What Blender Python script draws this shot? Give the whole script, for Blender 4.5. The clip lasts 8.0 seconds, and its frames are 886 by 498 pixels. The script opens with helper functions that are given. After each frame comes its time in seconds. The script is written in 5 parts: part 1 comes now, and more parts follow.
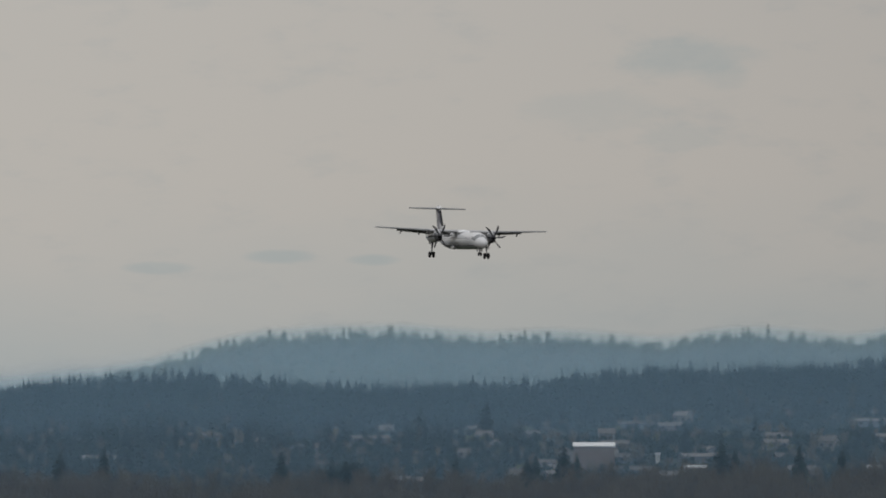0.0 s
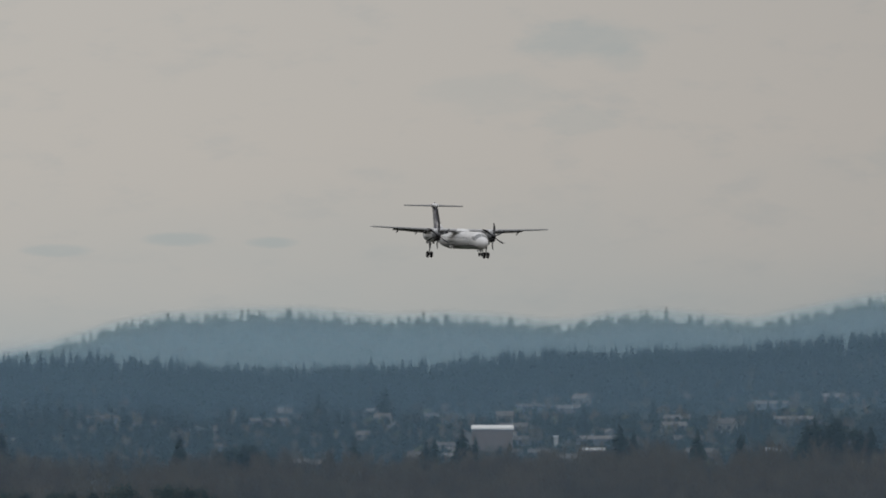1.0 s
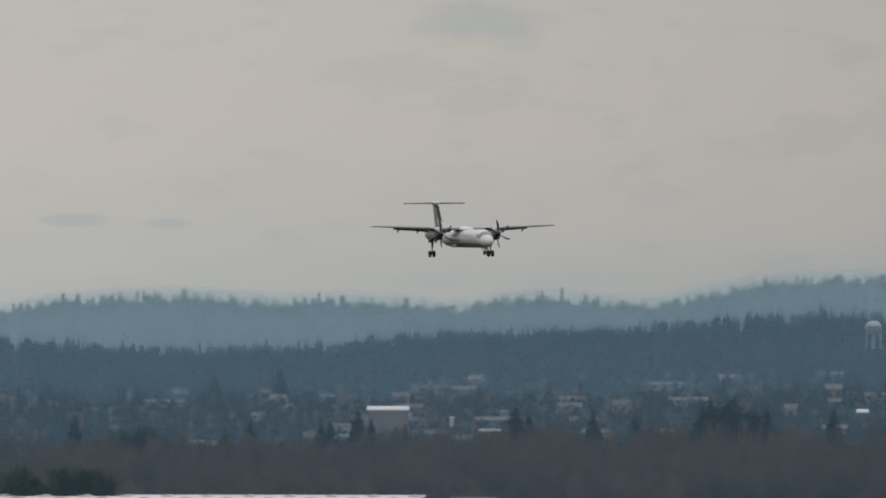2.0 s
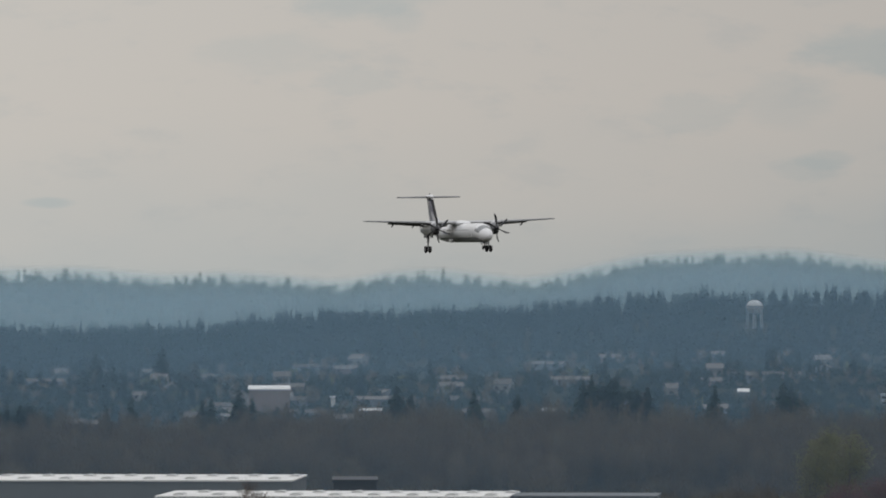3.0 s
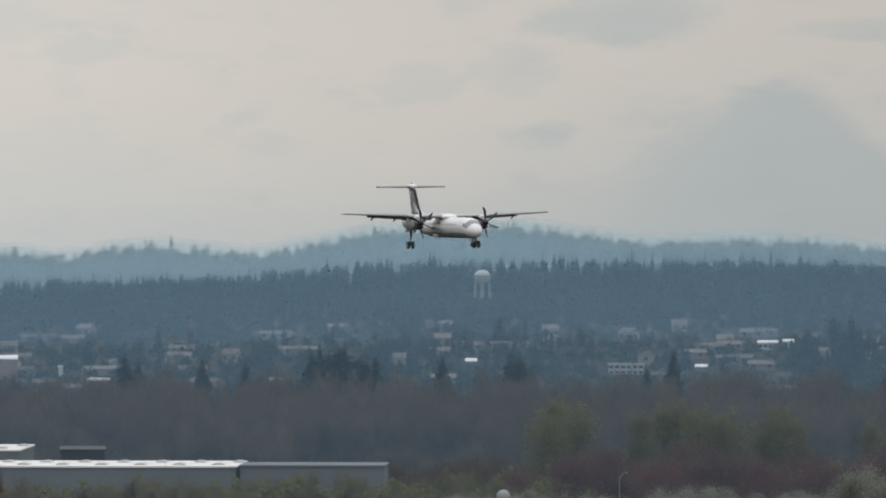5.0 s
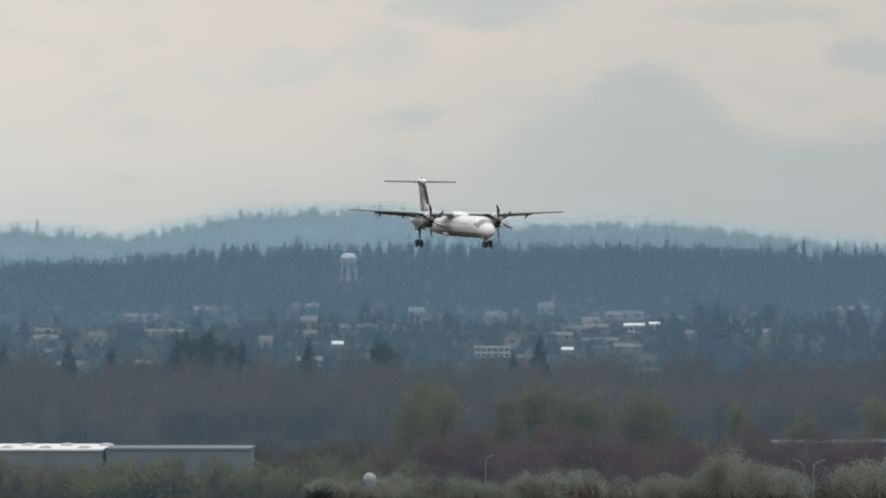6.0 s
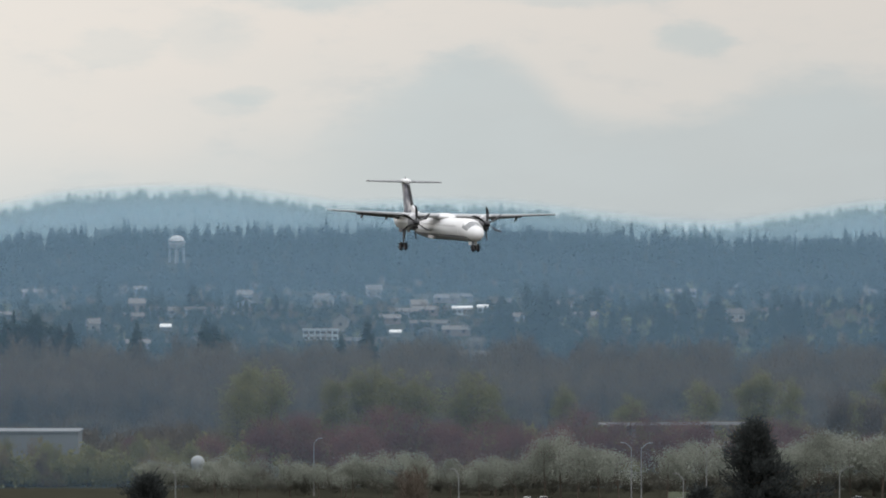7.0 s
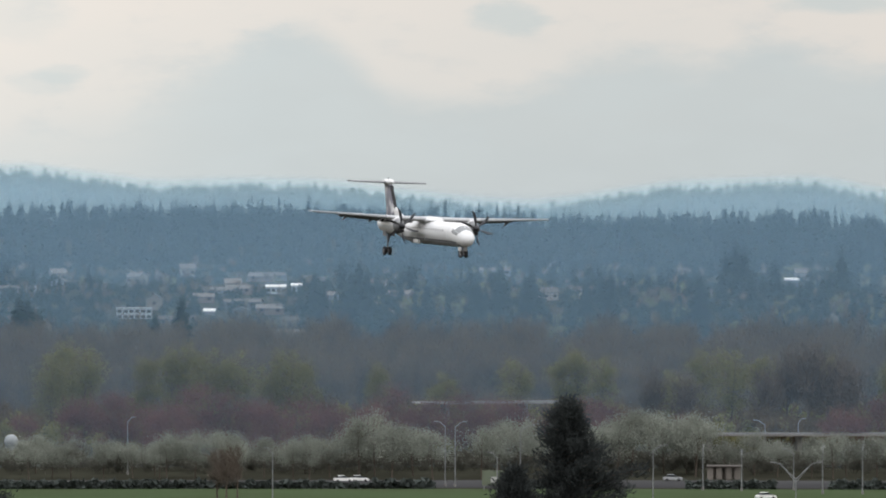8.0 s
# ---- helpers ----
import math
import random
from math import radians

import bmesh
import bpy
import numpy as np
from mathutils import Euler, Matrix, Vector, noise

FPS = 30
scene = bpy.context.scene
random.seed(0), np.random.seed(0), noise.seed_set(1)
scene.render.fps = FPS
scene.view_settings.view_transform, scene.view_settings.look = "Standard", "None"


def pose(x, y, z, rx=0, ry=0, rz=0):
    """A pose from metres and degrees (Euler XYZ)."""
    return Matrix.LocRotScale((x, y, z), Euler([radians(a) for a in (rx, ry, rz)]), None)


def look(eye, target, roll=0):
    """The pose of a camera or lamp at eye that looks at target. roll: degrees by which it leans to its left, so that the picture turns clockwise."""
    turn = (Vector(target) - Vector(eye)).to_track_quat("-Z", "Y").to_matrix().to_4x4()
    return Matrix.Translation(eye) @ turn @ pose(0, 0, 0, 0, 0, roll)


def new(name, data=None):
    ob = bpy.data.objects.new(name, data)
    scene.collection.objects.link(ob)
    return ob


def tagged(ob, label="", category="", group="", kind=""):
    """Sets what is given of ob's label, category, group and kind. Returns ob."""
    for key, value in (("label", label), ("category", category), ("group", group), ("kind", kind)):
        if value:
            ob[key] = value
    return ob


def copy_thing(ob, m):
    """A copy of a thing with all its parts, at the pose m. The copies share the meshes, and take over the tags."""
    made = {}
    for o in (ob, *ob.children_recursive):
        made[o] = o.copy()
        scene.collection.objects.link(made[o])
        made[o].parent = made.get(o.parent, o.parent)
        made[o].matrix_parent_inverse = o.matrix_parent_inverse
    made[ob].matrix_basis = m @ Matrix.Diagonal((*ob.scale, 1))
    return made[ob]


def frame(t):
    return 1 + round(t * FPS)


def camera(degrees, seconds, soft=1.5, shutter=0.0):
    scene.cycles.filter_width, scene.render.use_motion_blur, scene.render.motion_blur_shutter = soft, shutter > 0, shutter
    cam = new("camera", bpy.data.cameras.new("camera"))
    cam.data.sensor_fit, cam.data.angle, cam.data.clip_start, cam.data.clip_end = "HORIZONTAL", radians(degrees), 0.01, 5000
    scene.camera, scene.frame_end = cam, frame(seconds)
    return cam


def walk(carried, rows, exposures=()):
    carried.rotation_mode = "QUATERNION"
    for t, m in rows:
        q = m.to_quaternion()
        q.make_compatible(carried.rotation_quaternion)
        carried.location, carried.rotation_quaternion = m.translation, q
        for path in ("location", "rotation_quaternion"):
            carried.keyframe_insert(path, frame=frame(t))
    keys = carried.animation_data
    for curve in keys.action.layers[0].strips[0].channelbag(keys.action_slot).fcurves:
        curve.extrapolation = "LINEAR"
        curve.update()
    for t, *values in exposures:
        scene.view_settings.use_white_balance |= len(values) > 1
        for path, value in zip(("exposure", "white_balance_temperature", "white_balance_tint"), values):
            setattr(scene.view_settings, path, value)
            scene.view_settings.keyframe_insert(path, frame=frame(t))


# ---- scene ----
# The eye stands on a hill, 60 m above the river flats. Bearings in degrees, clockwise from +y.
EYE = (0.0, 0.0, 60.0)
cam = camera(8.0, 8.0, soft=1.9)


def aim(bearing, rise, roll):
    return pose(*EYE, 90 + rise, 0, -bearing) @ pose(0, 0, 0, 0, 0, roll)


PATH = [
    (0, -4.1391, 1.0486, -0.0256),
    (0.5, -3.6789, 0.9736, -0.0253),
    (1, -3.2205, 0.8917, -0.0280),
    (1.5, -2.7709, 0.7987, -0.0272),
    (1.7, -2.5799, 0.7696, -0.0221),
    (2.8, -1.4226, 0.5665, -0.0170),
    (3, -1.2048, 0.5332, -0.0115),
    (3.5, -0.6166, 0.4577, -0.0063),
    (4, -0.0000, 0.3913, 0.0072),
    (4.5, 0.6476, 0.3256, 0.0146),
    (4.7, 0.8987, 0.2996, 0.0135),
    (5.8, 2.1977, 0.1348, 0.0124),
    (6, 2.4627, 0.1034, 0.0122),
    (6.5, 3.2061, 0.0276, 0.0128),
    (7, 4.0168, -0.0524, 0.0216),
    (7.5, 4.8405, -0.1360, 0.0311),
    (8, 5.6992, -0.2440, 0.0377),
]
walk(cam, [(t, aim(b, r, k)) for t, b, r, k in PATH], exposures=[(0.0, -0.72), (2.0, -0.58), (4.0, -0.30), (6.0, 0.03), (8.0, 0.38)])

# ---- light ----
SUN_HIGH, SUN_BEARING = 58.0, 135.0
world = bpy.data.worlds.new("overcast_sky")
scene.world = world
world.use_nodes = True


class Graph:
    """Short hand for node trees."""

    def __init__(self, tree, fresh=True):
        self.tree = tree
        if fresh:
            tree.nodes.clear()

    def add(self, kind, **settings):
        node = self.tree.nodes.new(kind)
        for key, value in settings.items():
            if key == "op":
                node.operation = value
            elif key == "blend":
                node.blend_type = value
            elif key == "data":
                node.data_type = value
        return node

    def link(self, a, b):
        self.tree.links.new(a, b)

    def put(self, socket, value):
        if isinstance(value, bpy.types.NodeSocket):
            self.link(value, socket)
        else:
            socket.default_value = value

    def math(self, op, a, b=0.0, c=0.0, clamp=False):
        node = self.add("ShaderNodeMath", op=op)
        node.use_clamp = clamp
        for socket, value in zip(node.inputs, (a, b, c)):
            self.put(socket, value)
        return node.outputs[0]

    def mix(self, factor, a, b, blend="MIX"):
        node = self.add("ShaderNodeMix", data="RGBA", blend=blend)
        for socket, value in ((node.inputs[0], factor), (node.inputs[6], a), (node.inputs[7], b)):
            self.put(socket, (*value, 1.0) if isinstance(value, tuple) and len(value) == 3 else value)
        return node.outputs[2]

    def noise(self, vector, scale, detail=3.0, rough=0.55):
        node = self.add("ShaderNodeTexNoise")
        if vector is not None:
            self.link(vector, node.inputs["Vector"])
        node.inputs["Scale"].default_value = scale
        node.inputs["Detail"].default_value = detail
        node.inputs["Roughness"].default_value = rough
        return node.outputs["Fac"]

    def step(self, value, low, high):
        node = self.add("ShaderNodeMapRange")
        node.interpolation_type = "SMOOTHSTEP"
        self.put(node.inputs["Value"], value)
        node.inputs["From Min"].default_value = low
        node.inputs["From Max"].default_value = high
        return node.outputs["Result"]


def build_world():
    g = Graph(world.node_tree)
    coord = g.add("ShaderNodeTexCoord")
    sky = g.add("ShaderNodeTexSky")
    sky.sky_type, sky.sun_disc = "NISHITA", False
    sky.sun_elevation, sky.sun_rotation = radians(SUN_HIGH), radians(SUN_BEARING)
    split = g.add("ShaderNodeSeparateXYZ")
    g.link(coord.outputs["Generated"], split.inputs[0])
    x, z = split.outputs[0], split.outputs[2]
    bearing = g.math("MULTIPLY", x, 57.3)
    rise = g.math("MULTIPLY", z, 57.3)
    flat = g.add("ShaderNodeCombineXYZ")
    g.link(bearing, flat.inputs[0])
    g.link(split.outputs[1], flat.inputs[1])
    g.link(g.math("MULTIPLY", rise, 2.6), flat.inputs[2])
    wide = g.noise(flat.outputs[0], 0.35, 4.0, 0.5)
    fine = g.noise(flat.outputs[0], 1.1, 6.0, 0.62)
    # high veil: cream above, paler and greyer near the ground
    low, high = (0.578, 0.592, 0.584), (0.688, 0.640, 0.598)
    lift = g.step(g.math("SUBTRACT", g.math("ADD", rise, g.math("MULTIPLY", g.math("SUBTRACT", wide, 0.5), 1.6)), g.math("MULTIPLY", g.step(bearing, 0.5, 6.0), 0.55)), -0.2, 1.9)
    veil = g.mix(lift, low, high)
    dull = g.math("MULTIPLY", g.step(fine, 0.5, 0.72), 0.3)
    veil = g.mix(dull, veil, (0.51, 0.535, 0.545))
    # low grey cloud bank: the rise of its billowing top, by bearing
    crest = [(-10.0, 0.30), (-5.0, 0.35), (-2.0, 0.45), (0.0, 0.62), (1.8, 0.80), (2.8, 0.98), (3.25, 1.32), (3.8, 1.62), (4.2, 1.84), (4.65, 1.78), (4.95, 1.50), (5.2, 1.28), (5.7, 1.14), (6.25, 1.22), (6.7, 1.46), (7.1, 1.58), (7.55, 1.62), (8.0, 1.48), (8.3, 1.62), (8.65, 1.74), (9.1, 1.55), (9.7, 1.44), (12.0, 1.30)]
    ramp = g.add("ShaderNodeValToRGB")
    ramp.color_ramp.interpolation = "B_SPLINE"
    stops = ramp.color_ramp.elements
    for i, (b, r) in enumerate(crest):
        stop = stops[i] if i < 1 else stops.new((b + 10.0) / 22.0)
        stop.position, stop.color = (b + 10.0) / 22.0, (r / 2.0, r / 2.0, r / 2.0, 1.0)
    stops.remove(stops[len(stops) - 1])
    wander = g.math("MULTIPLY", g.math("SUBTRACT", fine, 0.5), 0.35)
    g.link(g.math("DIVIDE", g.math("ADD", g.math("ADD", bearing, wander), 10.0), 22.0), ramp.inputs[0])
    top = g.math("MULTIPLY", ramp.outputs[0], 2.0)
    depth = g.math("ADD", g.math("SUBTRACT", top, rise), g.math("MULTIPLY", g.math("SUBTRACT", fine, 0.5), 0.55))
    crisp = g.step(bearing, 2.2, 4.2)
    hard, faint = g.step(depth, -0.10, 0.30), g.step(depth, -0.35, 0.75)
    thick = g.math("ADD", g.math("MULTIPLY", hard, crisp), g.math("MULTIPLY", faint, g.math("SUBTRACT", 1.0, crisp)))
    heavy = g.math("MULTIPLY", thick, g.math("ADD", 0.42, g.math("MULTIPLY", crisp, 0.34)))
    veil = g.mix(heavy, veil, (0.47, 0.525, 0.545))
    # deeper and paler folds within it
    fold = g.math("MULTIPLY", g.math("MULTIPLY", g.step(g.noise(flat.outputs[0], 0.9, 4.0, 0.55), 0.42, 0.66), hard), 0.35)
    veil = g.mix(fold, veil, (0.52, 0.57, 0.585))
    # single grey clouds: bearing, rise, half width, half height, strength, raggedness
    banks = [
        (6.25, 1.84, 0.42, 0.17, 0.55, 1.4), (9.3, 2.0, 0.7, 0.14, 0.6, 1.2), (2.25, 1.34, 0.26, 0.1, 0.35, 1.4), (2.9, 2.36, 0.95, 0.30, 0.5, 1.3), (1.05, 1.76, 0.5, 0.2, 0.22, 1.6), (1.9, 1.85, 0.5, 0.3, 0.2, 1.4), (5.2, 2.25, 0.9, 0.12, 0.35, 1.2), (2.1, 1.25, 0.35, 0.12, 0.25, 1.2),
        (-2.0, 2.05, 0.4, 0.14, 0.2, 1.4), (-2.8, 2.3, 0.7, 0.22, 0.2, 1.4), (-1.86, 2.76, 0.7, 0.2, 0.4, 1.2), (-5.62, 0.98, 0.34, 0.07, 0.5, 0.8), (-4.76, 0.95, 0.27, 0.06, 0.5, 0.8), (-6.7, 0.88, 0.34, 0.06, 0.4, 0.8), (-1.6, 2.62, 0.3, 0.16, 0.3, 1.0),
    ]
    for b, r, w, h, strength, ragged in banks:
        dx = g.math("POWER", g.math("ABSOLUTE", g.math("DIVIDE", g.math("SUBTRACT", bearing, b), w)), 2.0)
        dz = g.math("POWER", g.math("ABSOLUTE", g.math("DIVIDE", g.math("SUBTRACT", rise, r), h)), 2.0)
        edge = g.math("ADD", g.math("SUBTRACT", 1.0, g.math("ADD", dx, dz)), g.math("MULTIPLY", g.math("SUBTRACT", fine, 0.5), 2.2 * ragged))
        veil = g.mix(g.math("MULTIPLY", g.step(edge, -0.25, 0.9), strength), veil, (0.45, 0.525, 0.545))
    shine = g.mix(1.0, sky.outputs[0], (0.1, 0.1, 0.1), "MULTIPLY")
    # the cover is thinner, and so brighter, towards the west
    veil = g.mix(1.0, veil, g.mix(g.step(bearing, -9.0, 9.0), (1.165, 1.18, 1.175), (0.885, 0.88, 0.88)), "MULTIPLY")
    # an overcast sky is brighter and whiter overhead
    zenith = g.step(rise, 4.0, 50.0)
    veil = g.mix(zenith, veil, (1.55, 1.57, 1.60))
    total = g.mix(0.9, shine, veil)
    back = g.add("ShaderNodeBackground")
    back.inputs["Strength"].default_value = 1.0
    g.link(total, back.inputs["Color"])
    out = g.add("ShaderNodeOutputWorld")
    g.link(back.outputs[0], out.inputs["Surface"])


build_world()
sun = new("sun", bpy.data.lights.new("sun", "SUN"))
sun.data.energy, sun.data.angle, sun.data.color = 0.6, radians(16), (1.0, 0.975, 0.95)
sun.matrix_world = look((0, 0, 300), (-math.sin(radians(SUN_BEARING)) * 100, -math.cos(radians(SUN_BEARING)) * 100, 300 - 100 * math.tan(radians(SUN_HIGH))))


# ---- materials ----
def surface(name, color, rough=0.7, metal=0.0, vary=0.25, grain=0.6, patch=0.05, each=0.0, island=0.0, bump=0.15, hue=0.0, specular=0.3, leaf=0.0):
    """A paint or growth: colour varied at two scales, by piece, with fine relief. grain, patch: noise scales per metre."""
    m = bpy.data.materials.new(name)
    m.use_nodes = True
    g = Graph(m.node_tree)
    coord = g.add("ShaderNodeTexCoord").outputs["Object"]
    small, large = g.noise(coord, grain, 4.0), g.noise(coord, patch, 3.0)
    tone = g.math("ADD", g.math("MULTIPLY", g.math("SUBTRACT", small, 0.5), vary * 1.6), g.math("MULTIPLY", g.math("SUBTRACT", large, 0.5), vary * 2.0))
    if each:
        tone = g.math("ADD", tone, g.math("MULTIPLY", g.math("SUBTRACT", g.add("ShaderNodeObjectInfo").outputs["Random"], 0.5), each))
    if island:
        tone = g.math("ADD", tone, g.math("MULTIPLY", g.math("SUBTRACT", g.add("ShaderNodeNewGeometry").outputs["Random Per Island"], 0.5), island))
    hsv = g.add("ShaderNodeHueSaturation")
    hsv.inputs["Color"].default_value = (*color, 1)
    g.link(g.math("ADD", tone, 1.0), hsv.inputs["Value"])
    if hue:
        g.link(g.math("ADD", 0.5, g.math("MULTIPLY", g.math("SUBTRACT", large, 0.5), hue)), hsv.inputs["Hue"])
    shader = g.add("ShaderNodeBsdfPrincipled")
    g.link(hsv.outputs[0], shader.inputs["Base Color"])
    shader.inputs["Metallic"].default_value = metal
    shader.inputs["Specular IOR Level"].default_value = specular
    g.link(g.math("ADD", rough, g.math("MULTIPLY", g.math("SUBTRACT", small, 0.5), 0.2), clamp=True), shader.inputs["Roughness"])
    if bump:
        node = g.add("ShaderNodeBump")
        node.inputs["Strength"].default_value = bump
        node.inputs["Distance"].default_value = 0.02
        g.link(small, node.inputs["Height"])
        g.link(node.outputs[0], shader.inputs["Normal"])
    out = g.add("ShaderNodeOutputMaterial")
    if leaf:
        # light also passes through leaves and sprays
        thin, both = g.add("ShaderNodeBsdfTranslucent"), g.add("ShaderNodeMixShader")
        g.link(hsv.outputs[0], thin.inputs["Color"])
        both.inputs[0].default_value = leaf
        g.link(shader.outputs[0], both.inputs[1])
        g.link(thin.outputs[0], both.inputs[2])
        shader = both
    g.link(shader.outputs[0], out.inputs["Surface"])
    return m


def haze_tint(name, color, amount):
    """Sheet tinted for aerial haze: scatters a share of the light that passes."""
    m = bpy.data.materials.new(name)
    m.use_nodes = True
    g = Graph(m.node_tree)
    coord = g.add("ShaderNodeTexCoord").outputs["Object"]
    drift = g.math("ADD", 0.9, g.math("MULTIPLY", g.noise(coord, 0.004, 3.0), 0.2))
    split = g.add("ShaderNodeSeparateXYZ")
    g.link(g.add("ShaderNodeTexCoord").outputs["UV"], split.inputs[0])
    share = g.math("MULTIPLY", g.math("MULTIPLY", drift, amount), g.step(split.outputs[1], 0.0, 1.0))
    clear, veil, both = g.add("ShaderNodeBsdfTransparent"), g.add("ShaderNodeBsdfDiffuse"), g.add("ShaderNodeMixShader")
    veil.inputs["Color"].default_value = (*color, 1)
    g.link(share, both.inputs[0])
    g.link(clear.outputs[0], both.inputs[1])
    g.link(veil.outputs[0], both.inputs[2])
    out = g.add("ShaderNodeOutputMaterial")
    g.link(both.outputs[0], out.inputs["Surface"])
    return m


M = {
    "ground": surface("forest_floor", (0.032, 0.032, 0.024), 0.95, vary=0.35, grain=0.2, patch=0.012, hue=0.06, specular=0.0),
    "grass": surface("mown_grass", (0.040, 0.058, 0.026), 0.9, vary=0.3, grain=0.8, patch=0.03, hue=0.05, specular=0.03),
    "conifer": surface("conifer_needles", (0.031, 0.046, 0.037), 0.9, vary=0.5, grain=0.05, patch=0.012, island=0.12, each=0.4, leaf=0.5, specular=0.1),
    "far_conifer": surface("far_needles", (0.034, 0.052, 0.038), 0.9, vary=0.3, grain=0.1, patch=0.006, island=0.2, leaf=0.4, specular=0.1),
    "bark": surface("bark", (0.085, 0.068, 0.055), 0.95, vary=0.35, grain=2.0, patch=0.2, each=0.3),
    "twig": surface("bare_twigs", (0.118, 0.092, 0.064), 0.95, vary=0.3, grain=0.12, patch=0.02, each=0.35, island=0.2, hue=0.04, leaf=0.4, specular=0.1),
    "olive": surface("budding_leaves", (0.150, 0.145, 0.072), 0.9, vary=0.2, grain=0.2, patch=0.03, each=0.3, island=0.1, hue=0.03, leaf=0.5, specular=0.1),
    "red": surface("red_leaves", (0.122, 0.066, 0.061), 0.9, vary=0.2, grain=0.2, patch=0.03, each=0.3, island=0.15, leaf=0.5, specular=0.1),
    "blossom": surface("pale_blossom", (0.238, 0.255, 0.222), 0.9, vary=0.3, grain=0.15, patch=0.04, each=0.28, island=0.1, leaf=0.3, specular=0.1),
    "undergrowth": surface("undergrowth", (0.098, 0.097, 0.082), 0.95, vary=0.35, grain=0.3, patch=0.04, island=0.2, leaf=0.3, specular=0.0),
    "hedge": surface("hedge_leaves", (0.056, 0.066, 0.062), 0.9, vary=0.4, grain=0.6, patch=0.05, island=0.4, specular=0.1),
    "pine": surface("pine_needles", (0.044, 0.050, 0.050), 0.85, vary=0.4, grain=0.8, patch=0.1, island=0.5, leaf=0.3, specular=0.1),
    "white": surface("white_aircraft_paint", (0.68, 0.685, 0.70), 0.24, vary=0.05, grain=0.5, patch=0.1, bump=0.01, specular=0.5),
    "belly": surface("grey_belly_paint", (0.22, 0.225, 0.25), 0.35, vary=0.08, grain=0.6, patch=0.15, bump=0.01, specular=0.5),
    "navy": surface("navy_paint", (0.030, 0.033, 0.055), 0.3, vary=0.1, grain=0.6, patch=0.2, bump=0.01, specular=0.5),
    "wing": surface("bare_wing_skin", (0.38, 0.385, 0.40), 0.4, 0.0, vary=0.12, grain=0.8, patch=0.15, bump=0.02, specular=0.5),
    "palewall": surface("pale_render", (0.29, 0.30, 0.30), 0.8, vary=0.15, grain=0.4, patch=0.06, specular=0.1),
    # plain grey on flaps and doors; painted shade on tailplane and cowl ring
    "under": surface("grey_paint_and_shade", (0.17, 0.175, 0.185), 0.45, vary=0.15, grain=0.8, patch=0.2, bump=0.02, specular=0.4),
    "boot": surface("black_rubber_boot", (0.025, 0.025, 0.028), 0.6, vary=0.2, grain=2.0, bump=0.05),
    "tyre": surface("tyre_rubber", (0.022, 0.022, 0.024), 0.85, vary=0.2, grain=6.0, bump=0.1),
    "blade": surface("dark_propeller_blade", (0.030, 0.031, 0.036), 0.45, vary=0.15, grain=3.0, bump=0.02),
    "steel": surface("gear_steel", (0.22, 0.22, 0.235), 0.4, 0.6, vary=0.2, grain=5.0, bump=0.03),
    "glass": surface("dark_glass", (0.03, 0.035, 0.04), 0.12, vary=0.1, grain=1.0, bump=0.0, specular=0.7),
    # grey base colour stands in for sky reflected in the panes
    "cockpit": surface("sky_tinted_glass", (0.20, 0.21, 0.22), 0.15, vary=0.1, grain=1.0, bump=0.0, specular=0.7),
    "roofwhite": surface("white_membrane_roof", (0.66, 0.655, 0.64), 0.7, vary=0.18, grain=0.25, patch=0.03),
    "panel": surface("grey_wall_panel", (0.12, 0.132, 0.14), 0.7, vary=0.15, grain=0.3, patch=0.03),
    "concrete": surface("concrete", (0.185, 0.18, 0.175), 0.85, vary=0.2, grain=0.4, patch=0.05),
    "asphalt": surface("asphalt", (0.045, 0.045, 0.047), 0.95, vary=0.2, grain=0.5, patch=0.03, specular=0.05),
    # greyer than the tank, so the legs look dulled by haze
    "hazyleg": surface("haze_grey_leg_paint", (0.22, 0.23, 0.235), 0.7, vary=0.15, grain=0.4, patch=0.08),
    "zinc": surface("galvanised_steel", (0.23, 0.24, 0.25), 0.5, 0.5, vary=0.15, grain=1.0, patch=0.2),
    "tank": surface("pale_tank_paint", (0.42, 0.42, 0.41), 0.5, vary=0.15, grain=0.4, patch=0.08),
    "cream": surface("cream_siding", (0.165, 0.15, 0.135), 0.8, vary=0.15, grain=0.8, patch=0.1, each=0.5, specular=0.1),
    "bluewall": surface("grey_siding", (0.13, 0.137, 0.145), 0.8, vary=0.15, grain=0.8, patch=0.1, each=0.5, specular=0.1),
    "brownwall": surface("brown_siding", (0.14, 0.105, 0.09), 0.8, vary=0.15, grain=0.8, patch=0.1, each=0.5, specular=0.1),
    "shingle": surface("grey_shingles", (0.105, 0.095, 0.089), 0.9, vary=0.25, grain=1.2, patch=0.1, each=0.7, specular=0.1),
    "car": surface("white_car_paint", (0.75, 0.75, 0.74), 0.3, vary=0.05, grain=1.0, bump=0.0, specular=0.5),
    "silver": surface("silver_car_paint", (0.42, 0.44, 0.46), 0.3, 0.4, vary=0.05, grain=1.0, bump=0.0, specular=0.5),
    "sign": surface("green_sheet_metal", (0.13, 0.15, 0.11), 0.6, vary=0.15, grain=1.0),
}


